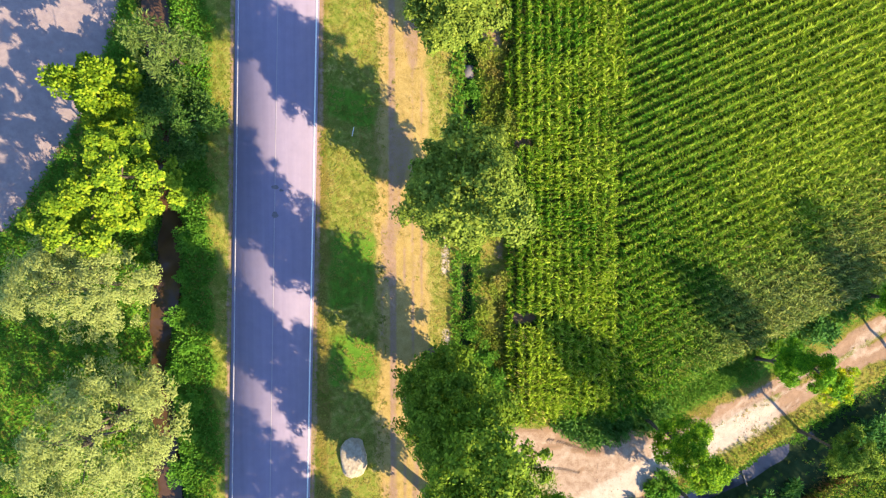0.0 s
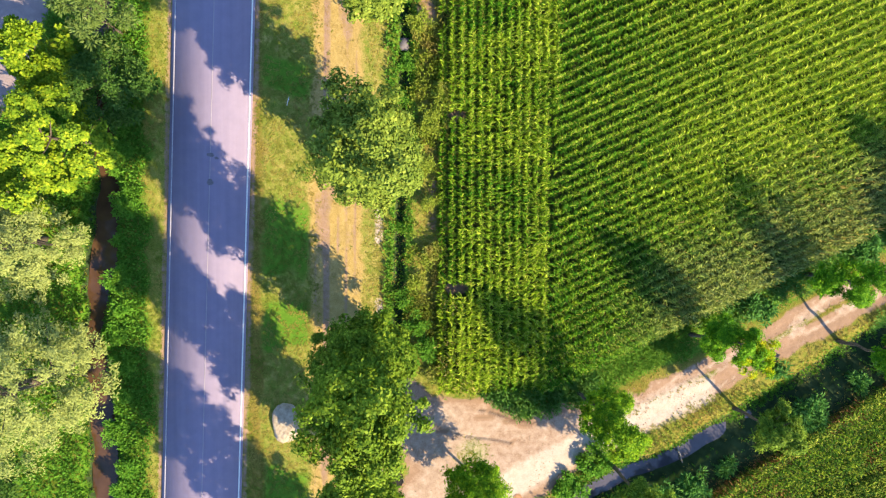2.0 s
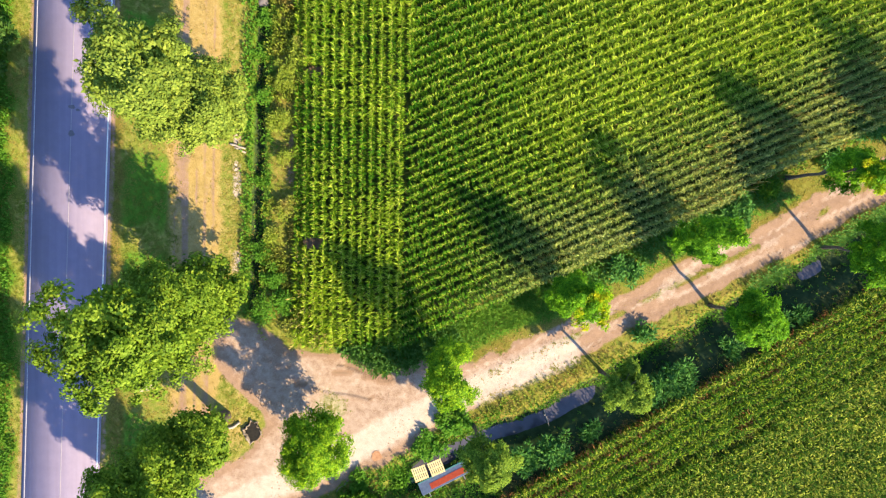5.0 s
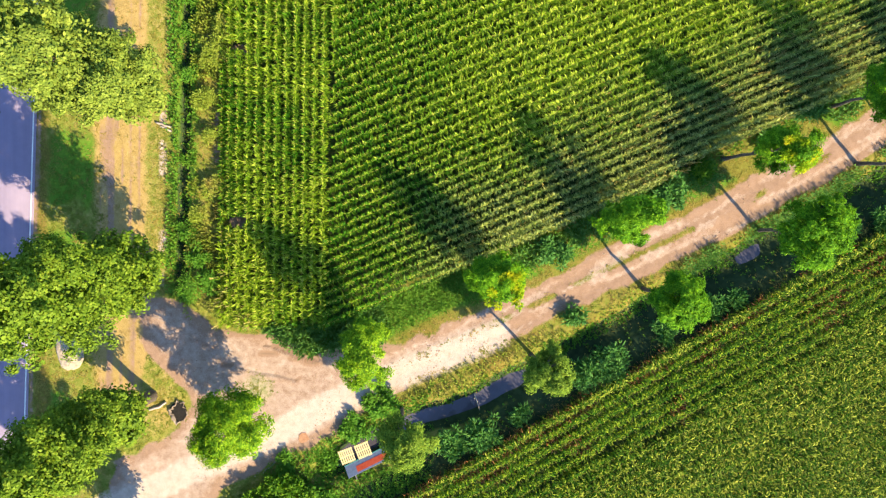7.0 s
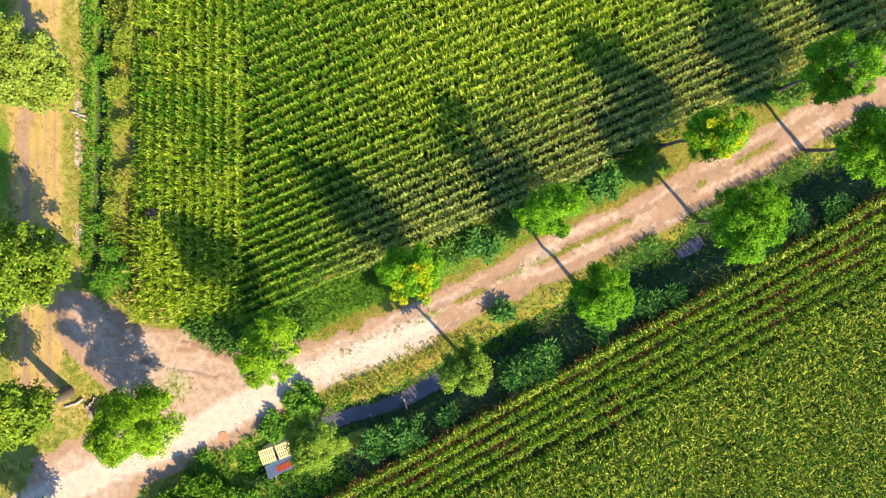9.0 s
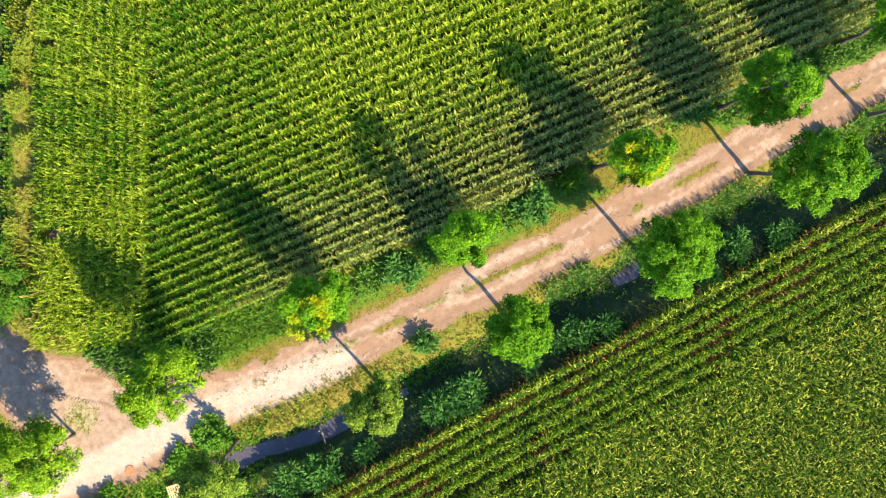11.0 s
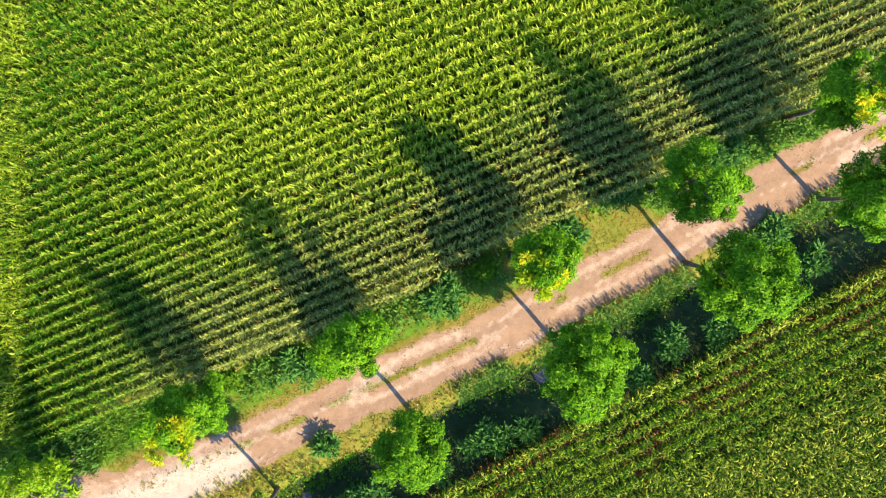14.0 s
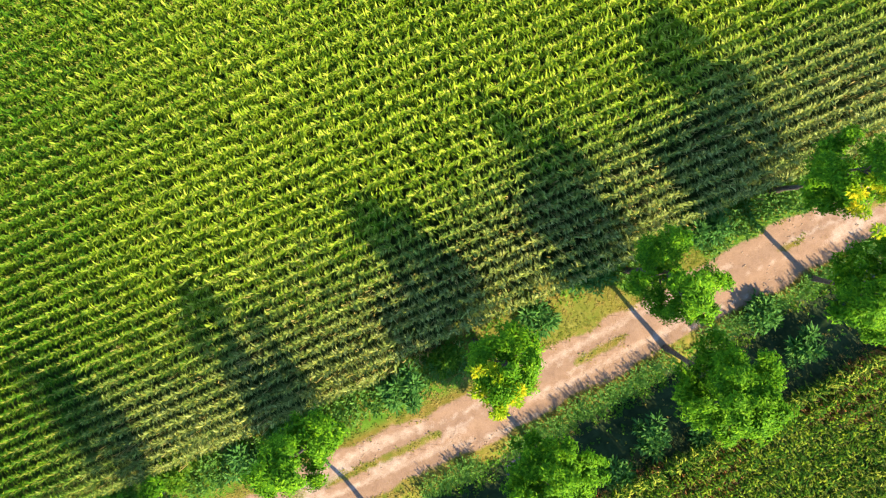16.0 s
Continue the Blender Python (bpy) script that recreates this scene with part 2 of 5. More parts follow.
M_RED = plain_mat("orange_red_paint", (0.62, 0.08, 0.03), (0.75, 0.13, 0.05), 4.0, 0.5, 0.1)
M_TEAL = plain_mat("teal_paint", (0.05, 0.25, 0.20), (0.10, 0.35, 0.28), 4.0, 0.5, 0.1)
M_RUST = plain_mat("rust_patch", (0.30, 0.15, 0.08), (0.42, 0.24, 0.14), 5.0, 0.95)


# ---- mesh helpers ----
def mesh_of(name, verts, faces, mat):
    """A mesh from arrays: verts (n, 3) and faces (m, 3) or (m, 4)."""
    verts, faces = np.asarray(verts, dtype=np.float32), np.asarray(faces, dtype=np.int32)
    me = bpy.data.meshes.new(name)
    k = faces.shape[1]
    me.vertices.add(len(verts))
    me.vertices.foreach_set("co", verts.ravel())
    me.loops.add(faces.size)
    me.loops.foreach_set("vertex_index", faces.ravel())
    me.polygons.add(len(faces))
    me.polygons.foreach_set("loop_start", np.arange(0, faces.size, k, dtype=np.int32))
    me.update(calc_edges=True)
    me.materials.append(mat)
    return me


def part(name, bm, material, parent=None, label=""):
    """Links a bmesh or a mesh as one object, under parent where one is given."""
    me = bm
    if isinstance(bm, bmesh.types.BMesh):
        me = bpy.data.meshes.new(name)
        bm.to_mesh(me)
        bm.free()
        me.materials.append(material)
    ob = new(name, me)
    if parent:
        ob.parent = parent
    return tagged(ob, label) if label else ob


def box(bm, sx, sy, sz, m=None, bevel=0.0):
    r = bmesh.ops.create_cube(bm, size=1.0, matrix=(m or Matrix()) @ Matrix.Diagonal((sx, sy, sz, 1)))
    if bevel:
        edges = list({e for v in r["verts"] for e in v.link_edges})
        bmesh.ops.bevel(bm, geom=edges, offset=bevel, segments=1, affect="EDGES")


def hashed(ix, iy, seed):
    v = np.sin(ix * 127.1 + iy * 311.7 + seed * 74.7) * 43758.5453
    return v - np.floor(v)


def vnoise(x, y, size, seed=0):
    """Smooth value noise in 0..1 with features of that size in metres."""
    u, v = np.asarray(x) / size, np.asarray(y) / size
    ix, iy = np.floor(u), np.floor(v)
    fx, fy = u - ix, v - iy
    fx, fy = fx * fx * (3 - 2 * fx), fy * fy * (3 - 2 * fy)
    a, b = hashed(ix, iy, seed), hashed(ix + 1, iy, seed)
    c, d = hashed(ix, iy + 1, seed), hashed(ix + 1, iy + 1, seed)
    return (a * (1 - fx) + b * fx) * (1 - fy) + (c * (1 - fx) + d * fx) * fy


def line_off(x, y, pts):
    """Distance to a polyline, and the signed offset from it (positive on its left)."""
    best = np.full(np.shape(x), 1e9)
    side = np.zeros(np.shape(x))
    for (ax, ay), (bx, by) in zip(pts[:-1], pts[1:]):
        dx, dy = bx - ax, by - ay
        ll = dx * dx + dy * dy
        k = np.clip(((x - ax) * dx + (y - ay) * dy) / ll, 0, 1)
        d = np.hypot(x - ax - k * dx, y - ay - k * dy)
        s = (dx * (y - ay) - dy * (x - ax)) / math.sqrt(ll)
        near = d < best
        best = np.where(near, d, best)
        side = np.where(near, np.sign(s) * d, side)
    return best, side


def inside(x, y, poly):
    """Signed distance to a polygon's edge, positive inside."""
    d, _ = line_off(x, y, list(poly) + [poly[0]])
    c = np.zeros(np.shape(x), dtype=bool)
    for (ax, ay), (bx, by) in zip(poly, list(poly[1:]) + [poly[0]]):
        if ay == by:
            continue
        c ^= ((ay > y) != (by > y)) & (x < (bx - ax) * (y - ay) / (by - ay) + ax)
    return np.where(c, d, -d)


def smooth(a, b, v):
    k = np.clip((v - a) / (b - a), 0, 1)
    return k * k * (3 - 2 * k)


# ---- the plan, in metres ----
def road_x(y):
    return -7.05 + 0.03 * y


ROAD_HALF = 3.12
TRACK = [(25.2, -20.6), (34.0, -16.6), (44.5, -11.1), (53.4, -6.6), (57.5, -4.0), (63.5, -0.4), (70.5, 3.9), (95.0, 17.5)]
GRAVEL = [(1.0, -33.5), (9.5, -29.3), (16.0, -26.2), (20.5, -23.6), (25.2, -21.3), (34.0, -17.4)]
DIRT = [(4.5, -14.5), (8.4, -15.5), (10.4, -17.4), (15.5, -17.8), (18.5, -19.5), (22.0, -18.4), (26.0, -18.6), (26.8, -22.0),
        (21.5, -25.6), (16.8, -28.3), (11.5, -31.0), (8.0, -36.0), (1.0, -36.0), (2.5, -29.0), (6.5, -27.0), (8.8, -24.0), (7.0, -21.5), (4.5, -19.0)]
YARD = [(-18.1, 14.8), (-20.7, 7.3), (-24.2, 1.8), (-26.5, -1.5), (-38.0, -4.0), (-38.0, 32.0), (-17.5, 32.0)]
DITCH_E = [(7.8, -14.6), (7.95, -5.0), (8.1, 6.0), (8.4, 20.0), (9.0, 60.0)]
DITCH_S = [(20.5, -29.0), (26.5, -25.6), (32.0, -23.5), (36.0, -21.5), (40.6, -18.7), (51.0, -12.7), (58.0, -8.6), (63.5, -5.2), (73.0, 0.8), (95.0, 14.5)]
STREAM_W = [(-15.3, -60.0), (-15.6, -27.0), (-15.7, -21.0), (-16.1, -12.0), (-15.6, -7.0), (-14.9, -1.0), (-15.6, 8.0), (-16.0, 22.0), (-16.0, 60.0)]
EDGE_1 = ((33.4, -11.2), math.tan(radians(27.5)))
EDGE_2 = ((40.9, -22.95), math.tan(radians(31.1)))
ROW_TURN = 25.0
HEAD_X = 20.3


def track_off(x, y):
    return line_off(x, y, TRACK)


def corn_1(x, y):
    """Positive inside the northern maize field."""
    (ex, ey), s = EDGE_1
    back = 0.7 * smooth(19.0, 21.0, x) * smooth(33.0, 30.0, x)
    return np.minimum(np.minimum(x - 11.0, y + 17.1), (y - ey - s * (x - ex)) * math.cos(math.atan(s)) - back)


def corn_2(x, y):
    (ex, ey), s = EDGE_2
    return (ey + s * (x - ex) - y) * math.cos(math.atan(s))


def dirt_amount(x, y):
    d, side = track_off(x, y)
    edge = (vnoise(x, y, 1.1, 5) - 0.5) * 0.7
    a = smooth(0.5, -0.5, d - 1.65 + edge)
    b = smooth(-0.5, 0.5, inside(x, y, DIRT) + edge)
    grassy = np.exp(-((x - 6.6) ** 2 + (y + 24.3) ** 2) / 3.5) + np.exp(-((x - 14.2) ** 2 + (y + 22.6) ** 2) / 3.0)
    b = b * (1 - 0.75 * np.clip(grassy, 0, 1))
    middle = np.exp(-((side - 0.15) / 0.36) ** 2) * smooth(0.38, 0.6, vnoise(x, y, 1.6, 8)) * smooth(26, 28, x)
    return np.clip(np.maximum(a * (1 - 0.75 * middle), b), 0, 1)


def ground_z(x, y):
    z = (vnoise(x, y, 1.3, 1) - 0.5) * 0.07 + (vnoise(x, y, 5.0, 2) - 0.5) * 0.16
    flat = smooth(4.6, 3.2, np.abs(x - road_x(y)))
    z = z * (1 - flat) - 0.06 * flat
    d, side = track_off(x, y)
    on = smooth(2.6, 1.7, d)
    z = z * (1 - 0.6 * on) - 0.05 * on * np.exp(-((np.abs(side) - 0.85) / 0.3) ** 2)
    z = z - 0.6 * smooth(0.6, 0.1, line_off(x, y, DITCH_E)[0])
    z = z - (0.92 + 0.23 * smooth(38, 35, x) + 0.16 * (vnoise(x, y, 3.5, 6) - 0.5)) * smooth(2.1, 0.35, line_off(x, y, DITCH_S)[0] + (vnoise(x, y, 1.6, 3) - 0.5) * 0.5)
    z = z - 1.25 * smooth(1.9, 0.55, line_off(x, y, STREAM_W)[0] + (vnoise(x, y, 2.2, 4) - 0.4) * 1.1)
    return z


def spread(lo, hi, step, far):
    """Even steps between lo and hi, then steps that grow out to far."""
    core = list(np.arange(lo, hi + step / 2, step))
    out, s = [], step
    v = hi
    while v < far:
        s *= 1.35
        v += s
        out.append(v)
    left, s = [], step
    v = lo
    while v > -far:
        s *= 1.35
        v -= s
        left.append(v)
    return np.array(left[::-1] + core + out)


gx, gy = spread(-31.0, 80.0, 0.35, 2500.0), spread(-37.0, 22.0, 0.35, 2500.0)
GX, GY = np.meshgrid(gx, gy)
fx, fy = GX.ravel(), GY.ravel()
fz = ground_z(fx, fy)
nx, ny = len(gx), len(gy)
idx = np.arange(nx * ny).reshape(ny, nx)
quads = np.stack([idx[:-1, :-1], idx[:-1, 1:], idx[1:, 1:], idx[1:, :-1]], -1).reshape(-1, 4)


def green_amount(x, y):
    """Where low green herbs cover the earth: banks, greener verge patches, field margins."""
    bank = smooth(-10.9, -12.3, x + 1.2 * (vnoise(x, y, 2.0, 76) - 0.5))
    greener = np.maximum.reduce([np.exp(-((y - py) / ln) ** 2) for py, ln in ((-5.2, 3.4), (-25.0, 3.0), (8.0, 2.2), (-11.5, 2.2))])
    greener = smooth(0.5, 0.75, 0.62 * greener + 0.5 * vnoise(x, y, 2.2, 52) + 0.2 * (vnoise(x, y, 0.9, 51) - 0.5))
    verge = smooth(-3.4, -2.5, x + 0.5 * (vnoise(x, y, 1.2, 77) - 0.5)) * smooth(1.2, 0.2, x) * greener
    k = -corn_1(x, y)
    margin = smooth(-0.6, 0.2, k) * smooth(3.5, 2.4, k) * smooth(13.5, 15.5, x) * (1 - 0.6 * smooth(34, 37, x) * smooth(0.5, 0.4, vnoise(x, y, 2.4, 69)))
    ditch = smooth(1.7, 0.7, line_off(x, y, DITCH_E)[0])
    return np.clip(np.maximum.reduce([bank, verge, margin, ditch * 0.8]), 0, 1)


def ground_masks(x, y):
    c = road_x(y)
    d, side = track_off(x, y)
    dirt = dirt_amount(x, y)
    near_road = np.abs(np.abs(x - c) - 3.3)
    dirt = np.maximum(dirt, 0.74 * smooth(0.5, 0.0, near_road))
    bare = np.exp(-((x - 6.15 + 0.4 * (vnoise(x, y, 2.0, 23) - 0.5)) / 0.34) ** 2) * smooth(3, -1, y) * smooth(-16, -12, y) * smooth(0.25, 0.5, vnoise(x, y, 1.5, 21))
    dirt = np.maximum(dirt, 0.8 * bare)
    soft_x = x + 0.7 * (vnoise(x, y, 1.4, 22) - 0.5)
    strip = smooth(0.2, 1.6, soft_x) * smooth(5.4, 4.2, soft_x) * smooth(-27, -24, y)
    dirt = np.maximum(dirt, strip * (0.95 * np.exp(-((x - 2.05) / 0.26) ** 2) + 0.45 * np.exp(-((x - 3.6) / 0.35) ** 2)))
    dry = strip * 0.95 + 0.28 * smooth(0.4, 0.65, vnoise(x, y, 2.6, 11)) * smooth(-4.2, -3.6, x) * smooth(8, 6.5, x)
    dry = np.maximum(dry, 0.36 * smooth(4.6, 5.0, x) * smooth(7.2, 6.9, x))
    dry = np.maximum(dry, 0.3 * smooth(4.8, 2.4, d) * smooth(0.25, 0.6, vnoise(x, y, 2.2, 13)))
    dry = dry * smooth(-4.0, -5.0, corn_2(x, y)) * (1 - 0.8 * smooth(3.4, 2.6, -corn_1(x, y)) * smooth(23, 25, x) * smooth(34, 31, x))
    dry = np.maximum(dry, 0.6 * np.exp(-((x - 6.6) ** 2 + (y + 24.5) ** 2) / 6))
    gravel = smooth(2.1, 0.6, line_off(x, y, GRAVEL)[0]) * 0.85
    gravel = np.maximum(gravel, 0.85 * bare)
    gravel = np.maximum(gravel, smooth(-0.5, 1.5, inside(x, y, DIRT)) * (0.36 + 0.16 * vnoise(x, y, 2.4, 19)))
    wheel = np.exp(-((np.abs(side - 0.15) - 0.85) / 0.34) ** 2)
    along = vnoise(x * 0.877 + y * 0.48, (-x * 0.48 + y * 0.877) * 9.0, 2.6, 18)
    gravel = np.maximum(gravel, 0.48 * smooth(0.6, 0.8, along) * smooth(1.9, 1.3, d))
    gravel = np.maximum(gravel, (0.2 + 0.27 * smooth(0.35, 0.7, vnoise(x, y, 3.2, 17))) * wheel * smooth(2.0, 1.5, d))
    # both maize fields get this shade-dark floor colour
    soil_shade = np.maximum(smooth(0.0, 0.9, corn_1(x, y) + 1.2 * (vnoise(x, y, 1.3, 24) - 0.5)), smooth(-0.3, 0.3, corn_2(x, y)) * smooth(23.5, 22.6, corn_2(x, y))) * smooth(80, 78.6, x) * smooth(22, 21.4, y) * smooth(-34.0, -33.1, y)
    dirt = np.maximum(dirt, 0.9 * smooth(1.3, 0.6, np.hypot((x - 12.7) / 1.1, (y + 8.6) / 0.6)))
    dirt = np.maximum(dirt, 0.8 * smooth(1.3, 0.6, np.hypot((x - 12.5) / 0.9, (y - 5.4) / 0.5)))
    dirt = np.maximum(dirt, 0.75 * np.exp(-((x - 10.6) / 0.45) ** 2) * smooth(-4.6, -3.6, y) * smooth(1.0, 0.0, y))
    dirt = np.maximum(dirt, 0.8 * smooth(1.4, 0.5, np.hypot((x - 9.9) / 0.9, (y - 13.6) / 1.3)))
    # also paints shade into ditch bottoms and the strip beside the south maize
    mire_shade = np.maximum(0.9 * smooth(-0.5, -0.85, ground_z(x, y)), 0.9 * smooth(0.7, 0.3, line_off(x, y, DITCH_E)[0]))
    mire_shade = np.maximum.reduce([mire_shade, 0.95 * smooth(2.1, 1.4, line_off(x, y, DITCH_S)[0]) * smooth(-0.35, -0.6, ground_z(x, y)), 0.9 * smooth(-3.0, -2.2, corn_2(x, y)) * smooth(0.3, -0.1, corn_2(x, y)) * smooth(90, 80, x) * smooth(-42, -36, y)])
    crop = np.maximum.reduce([smooth(80, 82, x), smooth(23, 26, y), smooth(-33.6, -34.4, y) * smooth(-1.0, 0.5, corn_2(x, y)), smooth(-37, -40, y), smooth(-32, -36, x), smooth(22.6, 23.4, corn_2(x, y))])
    yard = smooth(-0.6, 0.6, inside(x, y, YARD))
    dirt = np.maximum(dirt, strip * 0.6 * smooth(0.45, 0.75, vnoise(x * 5.0, y * 0.22, 1.0, 36)))
    thin = 0.75 * smooth(-2.5, -3.3, x + 0.6 * (vnoise(x, y, 1.2, 77) - 0.5)) * smooth(-4.4, -3.9, x)
    olive = smooth(6.0, 4.5, d) * smooth(24, 27, x) * (0.35 + 0.5 * vnoise(x, y, 2.8, 25))
    olive = np.maximum(olive, thin)
    rut = np.zeros_like(x)
    for k, (ax, ay, bx, by) in enumerate(((11.3, -20.5, 17.6, -21.6), (13.4, -19.2, 19.0, -20.2), (15.0, -18.6, 20.0, -19.9), (5.0, -24.5, 3.5, -15.0))):
        rut = np.maximum(rut, 0.5 * smooth(0.3, 0.05, line_off(x, y, [(ax, ay), (bx, by)])[0]) * smooth(0.3, 0.6, vnoise(x, y, 0.9, 30 + k)))
    rut = np.maximum(rut, 0.42 * np.exp(-((x - 2.5) / 0.14) ** 2) * smooth(-26, -22, y) * smooth(0.25, 0.5, vnoise(x, y, 2.0, 35)))
    gravel = np.where(rut > 0.3, 0, gravel)
    return {"dirt": dirt, "dry": dry, "gravel": gravel, "soil_shade": soil_shade, "yard": yard, "rut": rut, "mire_shade": mire_shade, "crop": crop, "olive": olive, "green": 0.85 * green_amount(x, y)}


def give_masks(me, x, y):
    for name, v in ground_masks(x, y).items():
        a = me.attributes.new(name, "FLOAT", "POINT")
        a.data.foreach_set("value", np.ascontiguousarray(v, dtype=np.float32))


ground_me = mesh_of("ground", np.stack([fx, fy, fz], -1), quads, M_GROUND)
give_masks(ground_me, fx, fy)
ground = tagged(new("ground", ground_me), "grassy ground with dry patches, banks and shade-darkened field floor", "ground", kind="structure")


def sheet_over(name, keep, lift, label, category):
    """A thin sheet of worn earth that follows the ground where keep is true."""
    f = quads[keep[quads].all(axis=1)]
    used, inv = np.unique(f.ravel(), return_inverse=True)
    v = np.stack([fx[used], fy[used], fz[used] + lift], -1)
    me = mesh_of(name, v, inv.reshape(-1, 4), M_GROUND)
    give_masks(me, v[:, 0].astype(float), v[:, 1].astype(float))
    return tagged(new(name, me), label, category, kind="structure")


near = (fx > -60) & (fx < 96) & (fy > -60) & (fy < 60)
sheet_over("dirt_track", near & (dirt_amount(fx, fy) > 0.3), 0.012, "pinkish dirt and gravel farm track with wheel ruts", "dirt track")
sheet_over("gravel_yard", near & (inside(fx, fy, YARD) > 0.3), 0.012, "pale gravel yard beside the trees", "yard")


def ribbon(name, offs, y0, y1, z0, z1, mat, parent=None, label="", step=2.0):
    """A long slab along the road between two offsets from its middle, with real thickness."""
    ys = np.arange(y0, y1 + step / 2, step)
    c = road_x(ys)
    rows = [np.stack([c + offs[0], ys, np.full_like(ys, z)], -1) for z in (z0, z1)]
    rows += [np.stack([c + offs[1], ys, np.full_like(ys, z)], -1) for z in (z1, z0)]
    v = np.concatenate(rows)
    n = len(ys)
    f = []
    for a, b in ((0, 1), (1, 2), (2, 3)):
        for i in range(n - 1):
            f.append((a * n + i, a * n + i + 1, b * n + i + 1, b * n + i))
    return part(name, mesh_of(name, v, f, mat), mat, parent, label)


road = tagged(ribbon("road", (-ROAD_HALF, ROAD_HALF), -400, 400, -0.25, 0.05, M_ASPHALT), "worn grey asphalt two-lane country road", "road", kind="structure")
ribbon("edge_line", (-2.95, -2.86), -400, 400, 0.04, 0.056, M_WORN, road, "white painted edge line")
ribbon("edge_line", (2.86, 2.97), -400, 400, 0.04, 0.056, M_PAINT, road, "white painted edge line")
ribbon("seam", (-0.03, 0.03), -400, 400, 0.04, 0.054, M_SEAM, road, "pale lengthwise seam")
for px, py, sx, sy in ((-7.02, -0.3, 0.24, 0.24), (-6.95, 1.85, 0.26, 0.15), (-6.5, 1.6, 0.16, 0.1)):
    bm = bmesh.new()
    bmesh.ops.create_circle(bm, cap_ends=True, segments=14, radius=1.0)
    for v in bm.verts:
        k = 0.75 + 0.5 * random.random()
        v.co = (px + v.co.x * sx * k, py + v.co.y * sy * k, 0.059)
    part("tar_patch", bm, M_TAR, road, "dark tar patch")


def water(name, line, half, z, mat, label, y_from=None):
    pts = [Vector((*p, z)) for p in line]
    v, f = [], []
    for i, p in enumerate(pts):
        d = (pts[min(i + 1, len(pts) - 1)] - pts[max(i - 1, 0)]).normalized()
        s = Vector((-d.y, d.x, 0)) * half
        v += [p + s, p - s]
    for i in range(len(pts) - 1):
        f.append((2 * i, 2 * i + 1, 2 * i + 3, 2 * i + 2))
    return tagged(new(name, mesh_of(name, [tuple(q) for q in v], f, mat)), label, "water", kind="structure")


water("stream_water", STREAM_W, 1.0, -0.98, M_WATER, "dark brown stream between leafy banks")
water("ditch_water", DITCH_S, 1.0, -1.0, M_WATER_GREY, "still grey water in the farm ditch")


# ---- maize ----
def leaf_strips(base, az, length, width, rise, droop, rng):
    """Arching strap leaves: two quads each. base (n, 3), az and length (n,)."""
    n = len(az)
    s = np.array([0.0, 0.5, 1.0])
    wid = np.array([0.6, 1.0, 0.08])
    out = np.stack([np.cos(az), np.sin(az)], -1)
    cross = np.stack([-np.sin(az), np.cos(az)], -1)
    v = np.zeros((n, 3, 2, 3), dtype=np.float32)
    tilt = rng.uniform(-0.35, 0.35, n)
    for k in range(3):
        r = length * (0.62 * s[k] + 0.06 * s[k] ** 2)
        z = length * (rise * s[k] - droop * s[k] ** 2.2)
        for e, sg in ((0, -1), (1, 1)):
            w = width * wid[k] * sg * 0.5
            v[:, k, e, :2] = base[:, :2] + out * r[:, None] + cross * w[:, None]
            v[:, k, e, 2] = base[:, 2] + z + w * tilt
    i = np.arange(n)[:, None] * 6
    f = np.concatenate([i + np.array([[2 * k, 2 * k + 1, 2 * k + 3, 2 * k + 2]]) for k in range(2)], 1).reshape(-1, 4)
    return v.reshape(-1, 3), f


